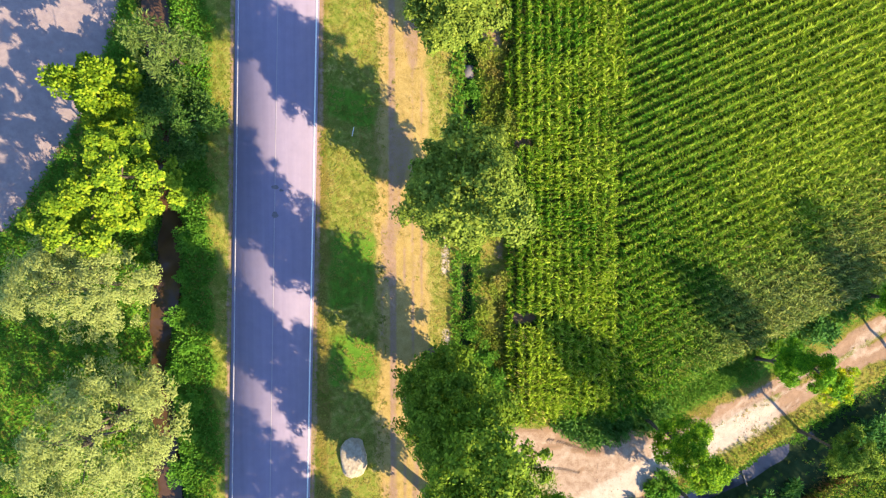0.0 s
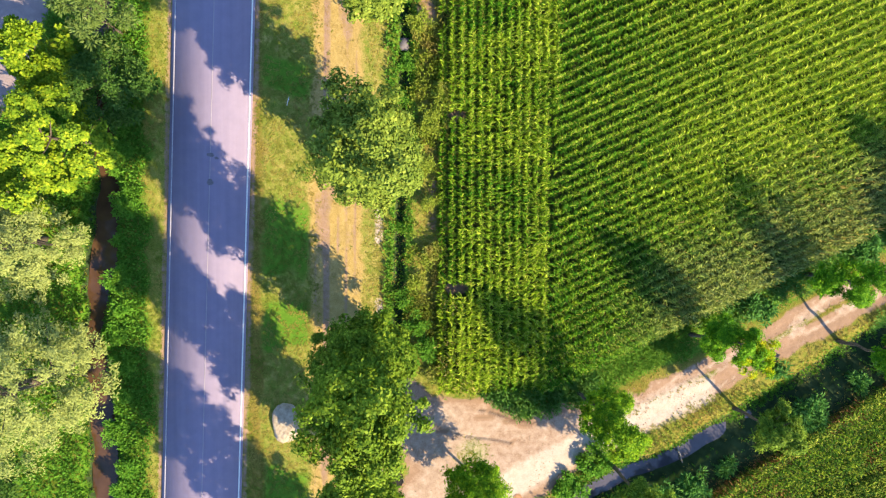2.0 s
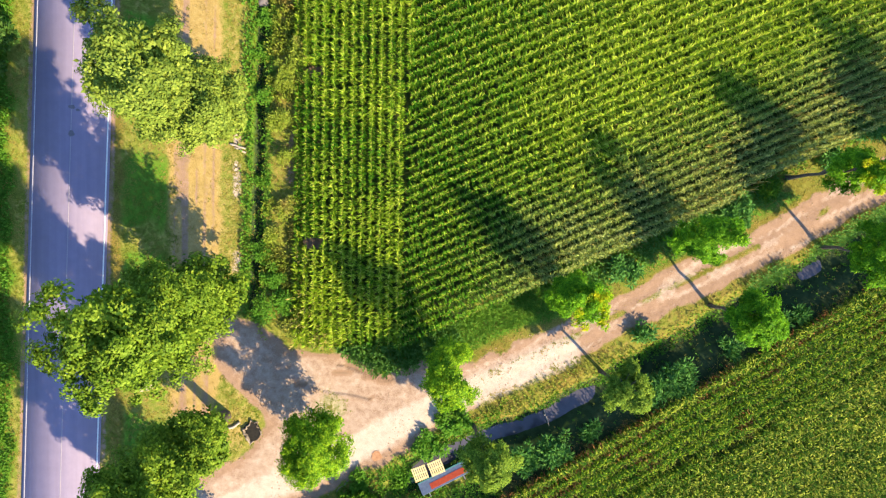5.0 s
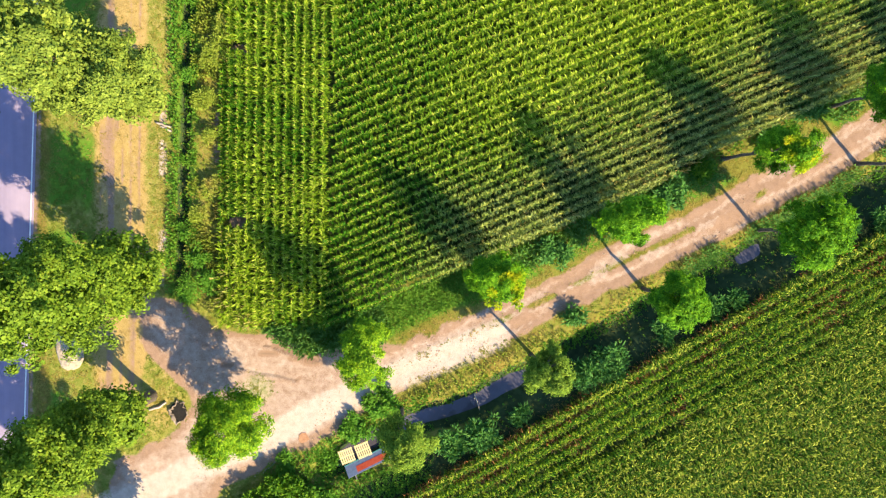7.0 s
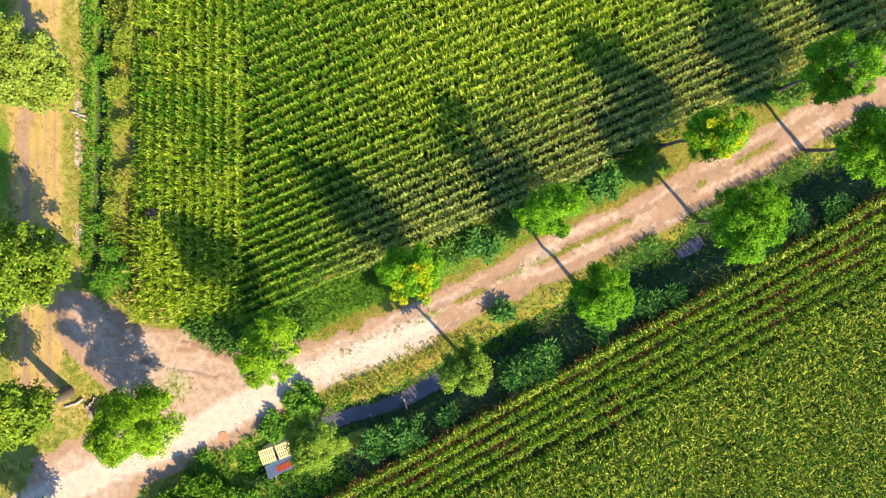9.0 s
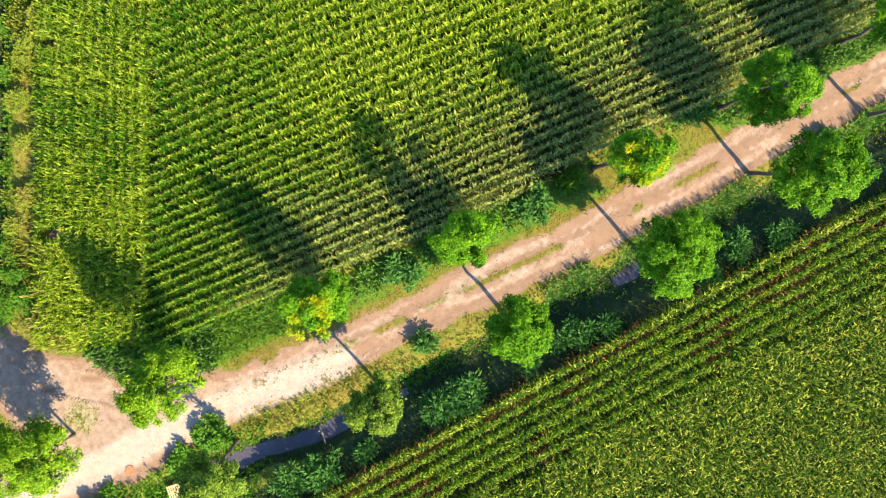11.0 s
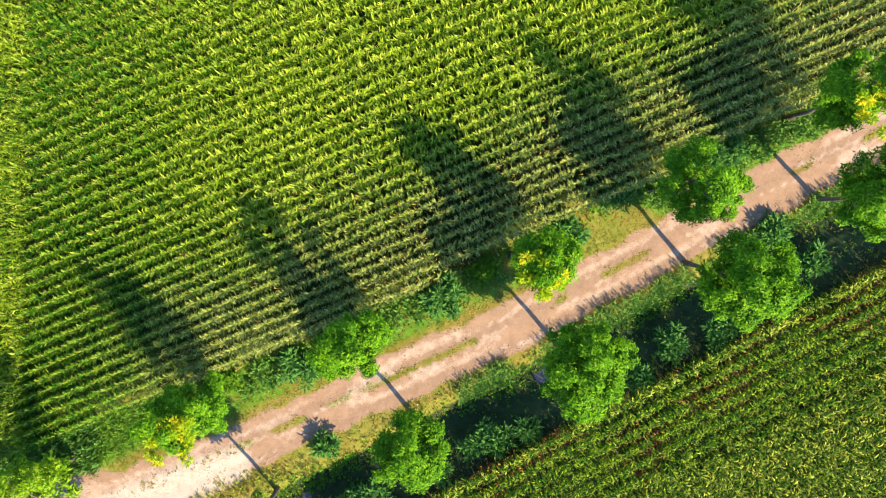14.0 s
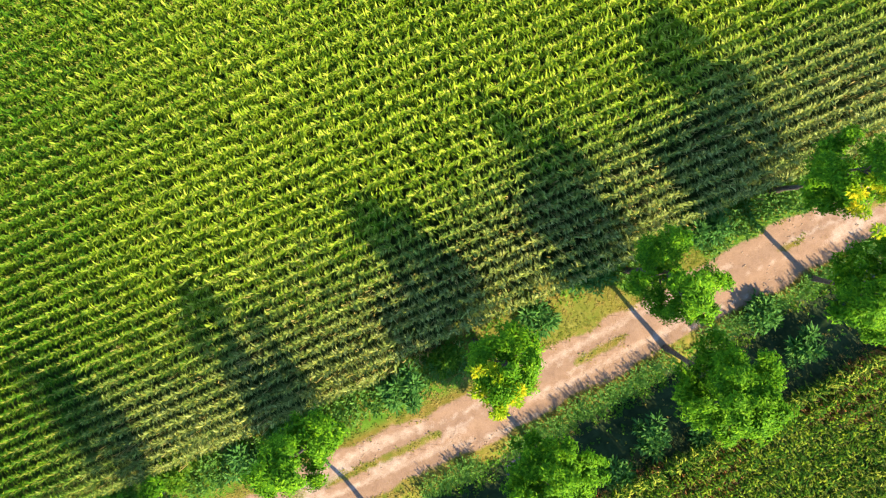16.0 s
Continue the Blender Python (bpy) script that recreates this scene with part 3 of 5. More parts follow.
def maize(name, label, xy, row_az, height, leaves, mat, seed, ripe, spread_az=0.75, lift=1.0, edge=1.0, pale_tint=0.0, vary=0.26):
    """A stand of maize plants, each with a stalk, strap leaves and a tassel, at the places xy."""
    rng = np.random.default_rng(seed)
    n = len(xy)
    h = height * (0.80 + 0.32 * rng.random(n)) * (0.93 + 0.14 * vnoise(xy[:, 0], xy[:, 1], 4.0, seed)) * edge
    z0 = ground_z(xy[:, 0], xy[:, 1])
    plane = row_az + math.pi / 2 + rng.normal(0, spread_az, n)
    V, F, count = [], [], 0
    for k in range(leaves):
        u = (k + 0.6) / leaves
        hb = z0 + h * (0.22 + 0.68 * u) + rng.normal(0, 0.04, n)
        az = plane + (k % 2) * math.pi + rng.normal(0, 0.4, n)
        top = smooth(0.6, 1.0, u)
        ln = (0.66 - 0.25 * u) * rng.uniform(0.7, 1.2, n) * (0.95 + 0.32 * np.clip(ripe, 0, 1))
        v, f = leaf_strips(np.stack([xy[:, 0], xy[:, 1], hb], -1), az, ln, 0.082 * rng.uniform(0.8, 1.25, n), lift * rng.uniform(0.9, 1.5, n) + 0.2 * top, rng.uniform(0.5, 1.1, n), rng)
        V.append(v)
        F.append(f + count)
        count += len(v)
    me = mesh_of(name, np.concatenate(V), np.concatenate(F), mat)
    at = me.attributes.new("ripe", "FLOAT", "POINT")
    at.data.foreach_set("value", np.tile(np.repeat(np.clip(ripe + rng.normal(0, vary, n), 0, 1), 6), leaves).astype(np.float32))
    at = me.attributes.new("pale_tint", "FLOAT", "POINT")
    at.data.foreach_set("value", np.tile(np.repeat(np.clip(pale_tint + rng.normal(0, 0.12, n) * (pale_tint > 0), 0, 1), 6), leaves).astype(np.float32))
    field = tagged(new(name, me), label, "maize crop", kind="stuff")
    # stalks: slim three-sided spikes
    a = np.arange(3) * 2.094
    ring = np.stack([np.cos(a), np.sin(a)], -1) * 0.02
    v = np.zeros((n, 4, 3), dtype=np.float32)
    v[:, :3, :2] = xy[:, None, :] + ring[None]
    v[:, :3, 2] = (z0 - 0.05)[:, None]
    v[:, 3, :2], v[:, 3, 2] = xy, z0 + h
    f = (np.arange(n)[:, None, None] * 4 + np.array([[(0, 1, 3), (1, 2, 3), (2, 0, 3)]])).reshape(-1, 3)
    tagged(part("stalk", mesh_of("stalk", v.reshape(-1, 3), f, M_STALK), M_STALK, field), kind="stuff")
    # tassels: four spikes
    keep = rng.random(n) < 0.85
    b, hh, zz = xy[keep], h[keep], z0[keep]
    m = len(b)
    V, F = [], []
    for k in range(4):
        az = rng.uniform(0, 6.283, m)
        out = np.stack([np.cos(az), np.sin(az)], -1)
        cr = np.stack([-np.sin(az), np.cos(az)], -1)
        r = rng.uniform(0.05, 0.2, m)
        v = np.zeros((m, 3, 3), dtype=np.float32)
        v[:, 0, :2], v[:, 0, 2] = b + cr * 0.02, zz + hh - 0.05
        v[:, 1, :2], v[:, 1, 2] = b - cr * 0.02, zz + hh - 0.05
        v[:, 2, :2], v[:, 2, 2] = b + out * r[:, None], zz + hh + rng.uniform(0.12, 0.28, m)
        V.append(v.reshape(-1, 3))
        F.append(np.arange(m * 3).reshape(-1, 3) + k * m * 3)
    tagged(part("tassel", mesh_of("tassel", np.concatenate(V), np.concatenate(F), M_TASSEL), M_TASSEL, field), kind="stuff")
    return field


def rows_at(turn, spacing, step, box, seed, origin=(0.0, 0.0)):
    """Places in straight rows at that angle over a box, slightly uneven."""
    rng = np.random.default_rng(seed)
    x0, x1, y0, y1 = box
    c, s = math.cos(radians(turn)), math.sin(radians(turn))
    reach = math.hypot(x1 - x0, y1 - y0)
    k = np.arange(-int(reach / spacing), int(reach / spacing) + 1) * spacing
    u = np.arange(-reach, reach, step)
    U, K = np.meshgrid(u, k)
    U, K = U.ravel() + rng.normal(0, 0.035, U.size), K.ravel() + rng.normal(0, 0.03, K.size)
    ox, oy = origin
    x, y = ox + c * U - s * K, oy + s * U + c * K
    ok = (x > x0) & (x < x1) & (y > y0) & (y < y1) & (rng.random(x.size) < 0.96)
    return np.stack([x[ok], y[ok]], -1)


head = rows_at(90.6, 0.75, 0.17, (11.1, HEAD_X - 0.05, -17.2, 21.5), 3, (11.3, 0.0))
head = head[(corn_1(head[:, 0], head[:, 1]) > 0.5 * (vnoise(head[:, 0], head[:, 1], 1.8, 68) - 0.4)) & (np.hypot((head[:, 0] - 12.7) / 1.0, (head[:, 1] + 8.6) / 0.55) > 1.0) & (np.hypot((head[:, 0] - 12.5) / 0.8, (head[:, 1] - 5.4) / 0.4) > 1.0)]
maize("maize_headland", "tall green maize in rows along the field edge", head, radians(90.6), 2.15, 12, M_CORN, 5, 0.14 + 0.5 * smooth(0.3, 0.7, vnoise(head[:, 0], head[:, 1], 3.5, 70)) + 0.85 * smooth(-6.5, -11, head[:, 1]) * smooth(16.8, 14.2, head[:, 0]) + 0.35 * np.exp(-((head[:, 0] - 19.2) / 1.6) ** 2), edge=0.4 + 0.6 * smooth(0.0, 1.7, corn_1(head[:, 0], head[:, 1])))
main = rows_at(ROW_TURN, 0.75, 0.17, (HEAD_X - 1.2, 78.5, -18.0, 21.5), 4, EDGE_1[0])
edge_x = HEAD_X - 0.1 + 0.6 * (vnoise(main[:, 0], main[:, 1], 1.2, 40) - 0.5) + 0.03 * np.minimum(main[:, 1], 0)
main = main[(corn_1(main[:, 0], main[:, 1]) > 0.05) & (main[:, 0] > edge_x)]
maize("maize_field", "tall green maize in long slanting rows", main, radians(ROW_TURN), 2.2, 12, M_CORN, 6, smooth(2.5, 13.0, corn_1(main[:, 0], main[:, 1]) + 5 * (vnoise(main[:, 0], main[:, 1], 5.0, 71) - 0.5)) * (0.14 + 0.86 * smooth(22, 42, main[:, 0])) * 0.95 + 0.12 + 0.35 * np.exp(-((corn_1(main[:, 0], main[:, 1]) - 12.5) / 3.0) ** 2) * smooth(24, 34, main[:, 0]), pale_tint=0.85 * smooth(10.0, 2.5, corn_1(main[:, 0], main[:, 1]) + 2.5 * (vnoise(main[:, 0], main[:, 1], 3.0, 72) - 0.5)) * smooth(24, 34, main[:, 0]))
south = np.concatenate([rows_at(31.1, 0.95, 0.14, (14.0, 86.0, -44.0, 6.0), 7, EDGE_2[0]), rows_at(28.6, 0.72, 0.155, (14.0, 86.0, -44.0, 6.0), 9, EDGE_2[0])])
deep = corn_2(south[:, 0], south[:, 1]) + 1.6 * (vnoise(south[:, 0], south[:, 1], 3.0, 41) - 0.5)
first = np.arange(len(south)) < len(rows_at(31.1, 0.95, 0.14, (14.0, 86.0, -44.0, 6.0), 7, EDGE_2[0]))
south = south[np.where(first, (corn_2(south[:, 0], south[:, 1]) > -0.1) & (deep < 5.2), (deep >= 5.2) & (deep < 22.5) & (south[:, 1] > -33.0) & (south[:, 0] < 79))]
maize("ripening_maize_field", "dense maize crop beginning to ripen at its edge", south, radians(31.1), 2.3, 9, M_CORN2, 8, np.maximum(smooth(3.5, 7.5, corn_2(south[:, 0], south[:, 1])) * 0.9, 0.75 * smooth(0.9, 0.2, corn_2(south[:, 0], south[:, 1]))), 0.9, 0.8, pale_tint=0.0 * south[:, 0], vary=0.12)


# ---- trees ----
def tube(pts, radii, sides=7):
    """Verts and quads of a bent, tapering limb."""
    v, f = [], []
    for i, (p, r) in enumerate(zip(pts, radii)):
        d = (pts[min(i + 1, len(pts) - 1)] - pts[max(i - 1, 0)]).normalized()
        a = d.orthogonal().normalized()
        b = d.cross(a)
        for k in range(sides):
            t = 2 * math.pi * k / sides
            v.append(p + (a * math.cos(t) + b * math.sin(t)) * r)
    for i in range(len(pts) - 1):
        for k in range(sides):
            f.append((i * sides + k, i * sides + (k + 1) % sides, (i + 1) * sides + (k + 1) % sides, (i + 1) * sides + k))
    return v, f


def leaf_cloud(centres, radii, per, size, rng, flat=0.75, droop=0.25, long=2.0, form=0.0, axis=(0.0, 0.0)):
    """Leaves in clumps: a folded pair of triangles each, turned outward and up."""
    n = len(centres)
    k = np.repeat(np.arange(n), per)
    m = len(k)
    d = rng.normal(0, 1, (m, 3))
    d /= np.linalg.norm(d, axis=1)[:, None]
    d[:, 2] = np.abs(d[:, 2]) * np.where(rng.random(m) < 0.8, 1, -1)
    rad = radii[k] * rng.random(m) ** 0.45
    p = centres[k] + d * rad[:, None] * np.array([1, 1, flat])
    out = d + rng.normal(0, 0.45, (m, 3))
    out[:, 2] -= droop
    out /= np.linalg.norm(out, axis=1)[:, None]
    up = np.tile(np.array([[0.25, -0.2, 1.0]]), (m, 1)) + rng.normal(0, 0.45, (m, 3))
    if form:
        far = centres[k] - np.array([axis[0], axis[1], 0.0])
        far[:, 2] = 0
        far /= np.linalg.norm(far, axis=1)[:, None] + 0.3
        up = up * (1 - form) + form * (d * 0.9 + far * 0.8 + np.array([0, 0, 0.35]) + rng.normal(0, 0.4, (m, 3)))
        turn = rng.normal(0, 1, (m, 3)) - np.array([0, 0, droop])
        out = np.cross(up, turn)
        out /= np.linalg.norm(out, axis=1)[:, None] + 1e-6
    side = np.cross(out, up)
    side /= np.linalg.norm(side, axis=1)[:, None] + 1e-6
    nrm = np.cross(side, out)
    ln = size * rng.uniform(0.7, 1.3, m)[:, None]
    v = np.zeros((m, 4, 3), dtype=np.float32)
    v[:, 0] = p
    v[:, 1] = p + out * ln * 0.5 + side * ln / long * 0.5 + nrm * ln * 0.06
    v[:, 2] = p + out * ln - nrm * ln * 0.12
    v[:, 3] = p + out * ln * 0.5 - side * ln / long * 0.5 + nrm * ln * 0.06
    f = np.arange(m * 4).reshape(-1, 4)
    return v.reshape(-1, 3), f


def tree(x, y, height, radius, base, mat, seed, label, name="tree", category="tree", clumps=70, per=110, leaf=0.26, clump=0.75, trunk=0.12, lean=(0.0, 0.0), group="", lobes=12, gap=0.42, low=0.6, reach=(0.5, 0.8), sub=None, long=2.0, droop=0.25, squash=(1.0, 1.0), form=0.0, taper=0.6, core=0, lobe=(0.30, 0.46)):
    """A tree: one tapered trunk with limbs, and a crown of leaf clumps held by them. base: the crown's lower edge."""
    rng = np.random.default_rng(seed)
    z0 = float(ground_z(np.array([x]), np.array([y]))[0]) - 0.08
    top = new(name)
    top.location = (x, y, z0)
    tagged(top, label, category, group)
    mid, half = (height + base) / 2, (height - base) / 2
    # big lobes on a shell, leaf clumps over the outer side of each lobe
    cs, rs = [], []
    knots = []
    tries = 0
    while len(knots) < lobes and tries < 4000:
        tries += 1
        u, az = rng.random(), rng.uniform(0, 6.283)
        k = rng.uniform(*reach)
        if len(knots) < 3:
            u, k = (0.55, 0.90, 0.3)[len(knots)], 0.12
        wide = min(1.0, low + 1.8 * u) * (1 - taper * max(0.0, (u - 0.5) / 0.5) ** 1.6)
        p = np.array([math.cos(az) * radius * wide * k * squash[0], math.sin(az) * radius * wide * k * squash[1], (2 * u - 1) * half * 0.86])
        if all(np.linalg.norm((p - q) * np.array([1, 1, 0.7])) > gap * radius for q, _ in knots) or tries > 3000:
            knots.append((p, rng.uniform(*lobe) * radius))
    while len(cs) < clumps:
        p, lr = knots[len(cs) % len(knots)]
        d = rng.normal(0, 1, 3)
        d /= np.linalg.norm(d)
        o = p / (np.linalg.norm(p) + 1e-6)
        d = d + 0.55 * o + np.array([0, 0, 0.35])
        d /= np.linalg.norm(d)
        q = p + d * lr * rng.uniform(0.35, 0.92)
        cs.append((lean[0] + q[0], lean[1] + q[1], mid + q[2]))
        rs.append(clump * rng.uniform(0.6, 1.2))
    cs, rs = np.array(cs), np.array(rs)
    # trunk and limbs
    V, F = [], []

    def add(v, f):
        o = len(V)
        V.extend(v)
        F.extend([tuple(i + o for i in q) for q in f])

    fork = base + 0.62 * (height - base)
    bend = [Vector((rng.normal(0, 0.05) * i * trunk * 3 + lean[0] * min(1, i / 5), rng.normal(0, 0.05) * i * trunk * 3 + lean[1] * min(1, i / 5), fork * i / 7)) for i in range(8)]
    add(*tube(bend, [trunk * (1.35 if i == 0 else 1.0 - 0.11 * i) for i in range(8)], 8))
    for j in rng.choice(clumps, min(clumps, 20), replace=False).tolist():
        end = Vector(cs[j])
        s = bend[int(min(7, max(2, (end.z - 0.35 * half) / fork * 7)))]
        end = s.lerp(end, 0.8)
        m1 = s.lerp(end, 0.5) + Vector((rng.normal(0, 0.1), rng.normal(0, 0.1), 0.1)) * radius * 0.2
        add(*tube([s, s.lerp(m1, 0.5), m1, end], [trunk * 0.4, trunk * 0.3, trunk * 0.2, trunk * 0.06], 5))
    me = mesh_of("trunk", [tuple(v) for v in V], F, M_BARK)
    for p in me.polygons:
        p.use_smooth = True
    part("trunk", me, M_BARK, top)
    # fine leaves above, fewer and larger ones on the underside
    high = cs[:, 2] > base + 0.36 * (height - base)
    v, f = leaf_cloud(cs[high], rs[high], per, leaf, rng, droop=droop, long=long, form=form, axis=lean)
    v2, f2 = leaf_cloud(cs[~high], rs[~high], max(8, int(per * 0.4)), leaf * 1.45, rng, droop=droop, long=long, form=form, axis=lean)
    V3, F3, count = [v, v2], [f, f2 + len(v)], len(v) + len(v2)
    if core:
        # broad shaded leaves that fill the inside
        u, a = rng.uniform(0.05, 0.92, core), rng.uniform(0, 6.283, core)
        k = radius * 0.62 * np.sqrt(rng.random(core)) * np.minimum(1.0, low + 1.8 * u) * (1 - taper * np.maximum(0.0, (u - 0.5) / 0.5) ** 1.6)
        inner = np.stack([lean[0] + np.cos(a) * k * squash[0], lean[1] + np.sin(a) * k * squash[1], base + u * (height - base) * 0.95], -1)
        v3, f3 = leaf_cloud(inner, np.full(core, clump), 44, leaf * 1.35, rng, droop=droop, long=long)
        V3.append(v3)
        F3.append(f3 + count)
    crown = part("crown", mesh_of("crown", np.concatenate(V3), np.concatenate(F3), mat), mat, top)
    if sub:
        (sx, sy, sz), sn, smat, slabel = sub
        c2 = np.array([(sx, sy, sz)]) + np.clip(rng.normal(0, 0.75, (sn, 3)), -1.1, 1.1) * np.array([1, 1, 0.4])
        v, f = leaf_cloud(c2, np.full(sn, clump * 0.6), per, leaf, rng, droop=droop, long=long)
        part("crown_tip", mesh_of("crown_tip", v, f, smat), smat, crown, slabel)
    return top


ROW_LABEL = "slim ash tree with feathery bright green crown"
ROWTREES = [
    (23.0, -17.3, 10.9, 2.4, 2.6, (0.8, -0.5), None), (32.8, -12.5, 10.3, 2.12, 2.0, (0.4, 0.5), ((0.8, -0.1, 9.0), 26, M_ASH_YELLOW, "yellowed leaf tips")),
    (43.2, -7.3, 10.4, 2.15, 2.2, (0.1, 0.0), None), (52.4, -2.1, 10.7, 2.1, 2.9, (1.5, 0.3), ((1.0, -0.5, 9.8), 24, M_ASH_YELLOW, "yellowed leaf tips")),
    (61.2, 2.5, 11.1, 2.1, 3.0, (1.1, 0.4), None), (69.6, 7.4, 10.9, 2.25, 3.1, (0.8, 0.7), ((0.4, -0.9, 9.8), 14, M_ASH_YELLOW, "yellowed leaf tips")),
    (26.3, -23.8, 9.8, 2.25, 4.6, (0.5, -0.5), None), (37.1, -19.0, 8.2, 1.95, 4.4, (0.4, 0.0), None), (46.3, -13.1, 9.2, 2.2, 4.8, (0.5, -0.1), None),
    (55.7, -7.9, 10.2, 2.75, 5.2, (0.6, -0.1), None), (63.8, -2.1, 11.0, 2.6, 5.6, (1.0, -0.3), None), (72.0, 2.4, 10.2, 2.6, 5.2, (0.0, 0.0), None)]
for i, (x, y, h, r, b, lean, sub) in enumerate(ROWTREES):
    leaves = M_ASH_LIME if i == 0 else M_ASH_OLIVE if i in (6, 7) else M_ASH
    tree(x, y, h, r, b, leaves, 100 + i, ROW_LABEL + (" and yellow tips" if sub else ""), clumps=int(215 * (r / 2.4) ** 2), per=118, leaf=0.2, clump=0.42, lobes=24, gap=0.26, low=0.45, reach=(0.42, 0.8), squash=(0.9 + 0.2 * ((i * 7) % 5) / 4, 0.9 + 0.2 * ((i * 3 + 2) % 5) / 4), trunk=0.17, lean=lean, group="trees along the farm track", sub=sub, long=3.0, droop=0.35, form=0.6)
tree(13.8, -23.9, 10.2, 3.05, 2.6, M_ASH_LIME, 130, "bushy yellow-green young tree on the bare earth junction", clumps=370, per=108, leaf=0.2, clump=0.46, form=0.6, squash=(1.2, 1.05), trunk=0.12, long=3.2, droop=0.3, lobes=24, gap=0.26, reach=(0.4, 0.68))

OAK_LABEL = "tall broad-leaved roadside tree with a dense olive green crown"
for i, (x, y, h, r, b, lobes, lean) in enumerate(((5.6, 13.6, 22.0, 3.3, 0.6, 54, (0, 0.3)), (5.2, 0.9, 23.5, 3.4, 0.6, 56, (0.2, 0.3)), (5.2, -11.3, 26.0, 3.7, 0.6, 64, (0.3, -1.5)),
                                                 (5.5, -23.3, 23.0, 3.15, 2.8, 54, (-0.4, 0.2)), (5.0, -34.5, 21.0, 3.7, 1.0, 52, (0, 1.2)))):
    tree(x, y, h, r, b, M_OAK_PALE if i < 2 else M_OAK, 200 + i, OAK_LABEL if i > 1 else "tall roadside tree with a pale olive green feathery crown", clumps=560 if i < 4 else 200, per=134, leaf=0.195, clump=0.56, long=1.7, squash=(1.04, 1.14), form=0.9, core=420, taper=0.3, gap=0.26, reach=(0.2, 0.74), low=0.5, lobe=(0.36, 0.5), trunk=0.42 if i == 3 else 0.3, lean=lean, group="tall trees along the road", lobes=lobes)

tree(-16.2, 2.6, 11.0, 3.6, 2.6, M_MAPLE, 300, "bright lime green maple tree by the stream", clumps=120, per=150, leaf=0.21, clump=0.5, trunk=0.2, long=1.3, form=0.5, squash=(1.2, 0.85), lobes=16)
tree(-19.2, -1.2, 9.8, 3.2, 2.2, M_MAPLE, 301, "lower lime green maple beside the stream", clumps=90, per=150, leaf=0.21, clump=0.5, trunk=0.17, long=1.3, form=0.5, squash=(1.25, 0.75))
tree(-17.4, 7.4, 8.6, 2.8, 2.4, M_MAPLE, 302, "young maple leaning over the gravel yard", clumps=80, per=150, leaf=0.21, clump=0.5, trunk=0.14, long=1.3, lean=(-0.4, 0.2))
tree(-13.6, 6.6, 5.6, 3.4, 0.8, M_WILLOW_DARK, 303, "dark green shrubby tree on the stream bank", clumps=130, per=90, leaf=0.22, clump=0.6, trunk=0.12, lobes=18, gap=0.3)
tree(-13.6, 11.0, 8.0, 2.7, 2.0, M_OLIVE, 304, "sparse feathery grey-green shrub by the yard", clumps=60, per=60, leaf=0.3, clump=0.5, trunk=0.1, long=4.0)
tree(-19.4, -5.0, 8.6, 4.4, 1.8, M_WILLOW, 305, "silvery grey-green willow over the stream", clumps=280, per=90, leaf=0.19, clump=0.55, trunk=0.28, long=2.8, form=0.5, lobes=26, gap=0.28, squash=(1.3, 0.75))
tree(-17.9, -14.8, 12.4, 5.0, 1.8, M_WILLOW, 306, "large rounded silvery green willow beside the stream", clumps=380, per=84, leaf=0.20, clump=0.6, trunk=0.34, long=2.8, form=0.5, lobes=36, gap=0.28)
tree(-22.5, -24.0, 9.0, 3.8, 1.6, M_WILLOW_DARK, 307, "dark green bushy tree west of the stream", clumps=130, per=80, leaf=0.24, clump=0.6, trunk=0.2, lobes=18)


# ---- shrubs, reeds and ground cover ----
def shrub(x, y, r, h, mat, seed, label, leaf=0.24, long=2.4, name="shrub", per=70):
    rng = np.random.default_rng(seed)
    z0 = float(ground_z(np.array([x]), np.array([y]))[0]) - 0.05
    n = max(6, int(14 * r * r + 5))
    a, k = rng.uniform(0, 6.283, n), rng.random(n) ** 0.5 * rng.uniform(0.7, 1.25, n)
    c = np.stack([x + np.cos(a) * k * r, y + np.sin(a) * k * r, z0 + h * (0.35 + 0.6 * rng.random(n) * (1 - 0.5 * k))], -1)
    v, f = leaf_cloud(c, np.full(n, 0.36) * rng.uniform(0.7, 1.3, n), per, leaf, rng, long=long)
    top = new(name)
    top.location = (x, y, z0)
    tagged(top, label, "shrub", "shrubs along the banks")
    v = v - np.array([x, y, z0], dtype=np.float32)
    part("foliage", mesh_of("foliage", v, f, mat), mat, top)
    V, F = [], []
    for j in range(min(n, 7)):
        e = Vector(c[j]) - Vector((x, y, z0))
        a0 = Vector((rng.normal(0, 0.08), rng.normal(0, 0.08), 0))
        vv, ff = tube([a0, a0.lerp(e, 0.5) + Vector((0, 0, 0.1)), e], [0.03, 0.022, 0.01], 5)
        F += [tuple(i + len(V) for i in q) for q in ff]
        V += [tuple(q) for q in vv]
    part("stem", mesh_of("stem", V, F, M_BARK), M_BARK, top)
    return top


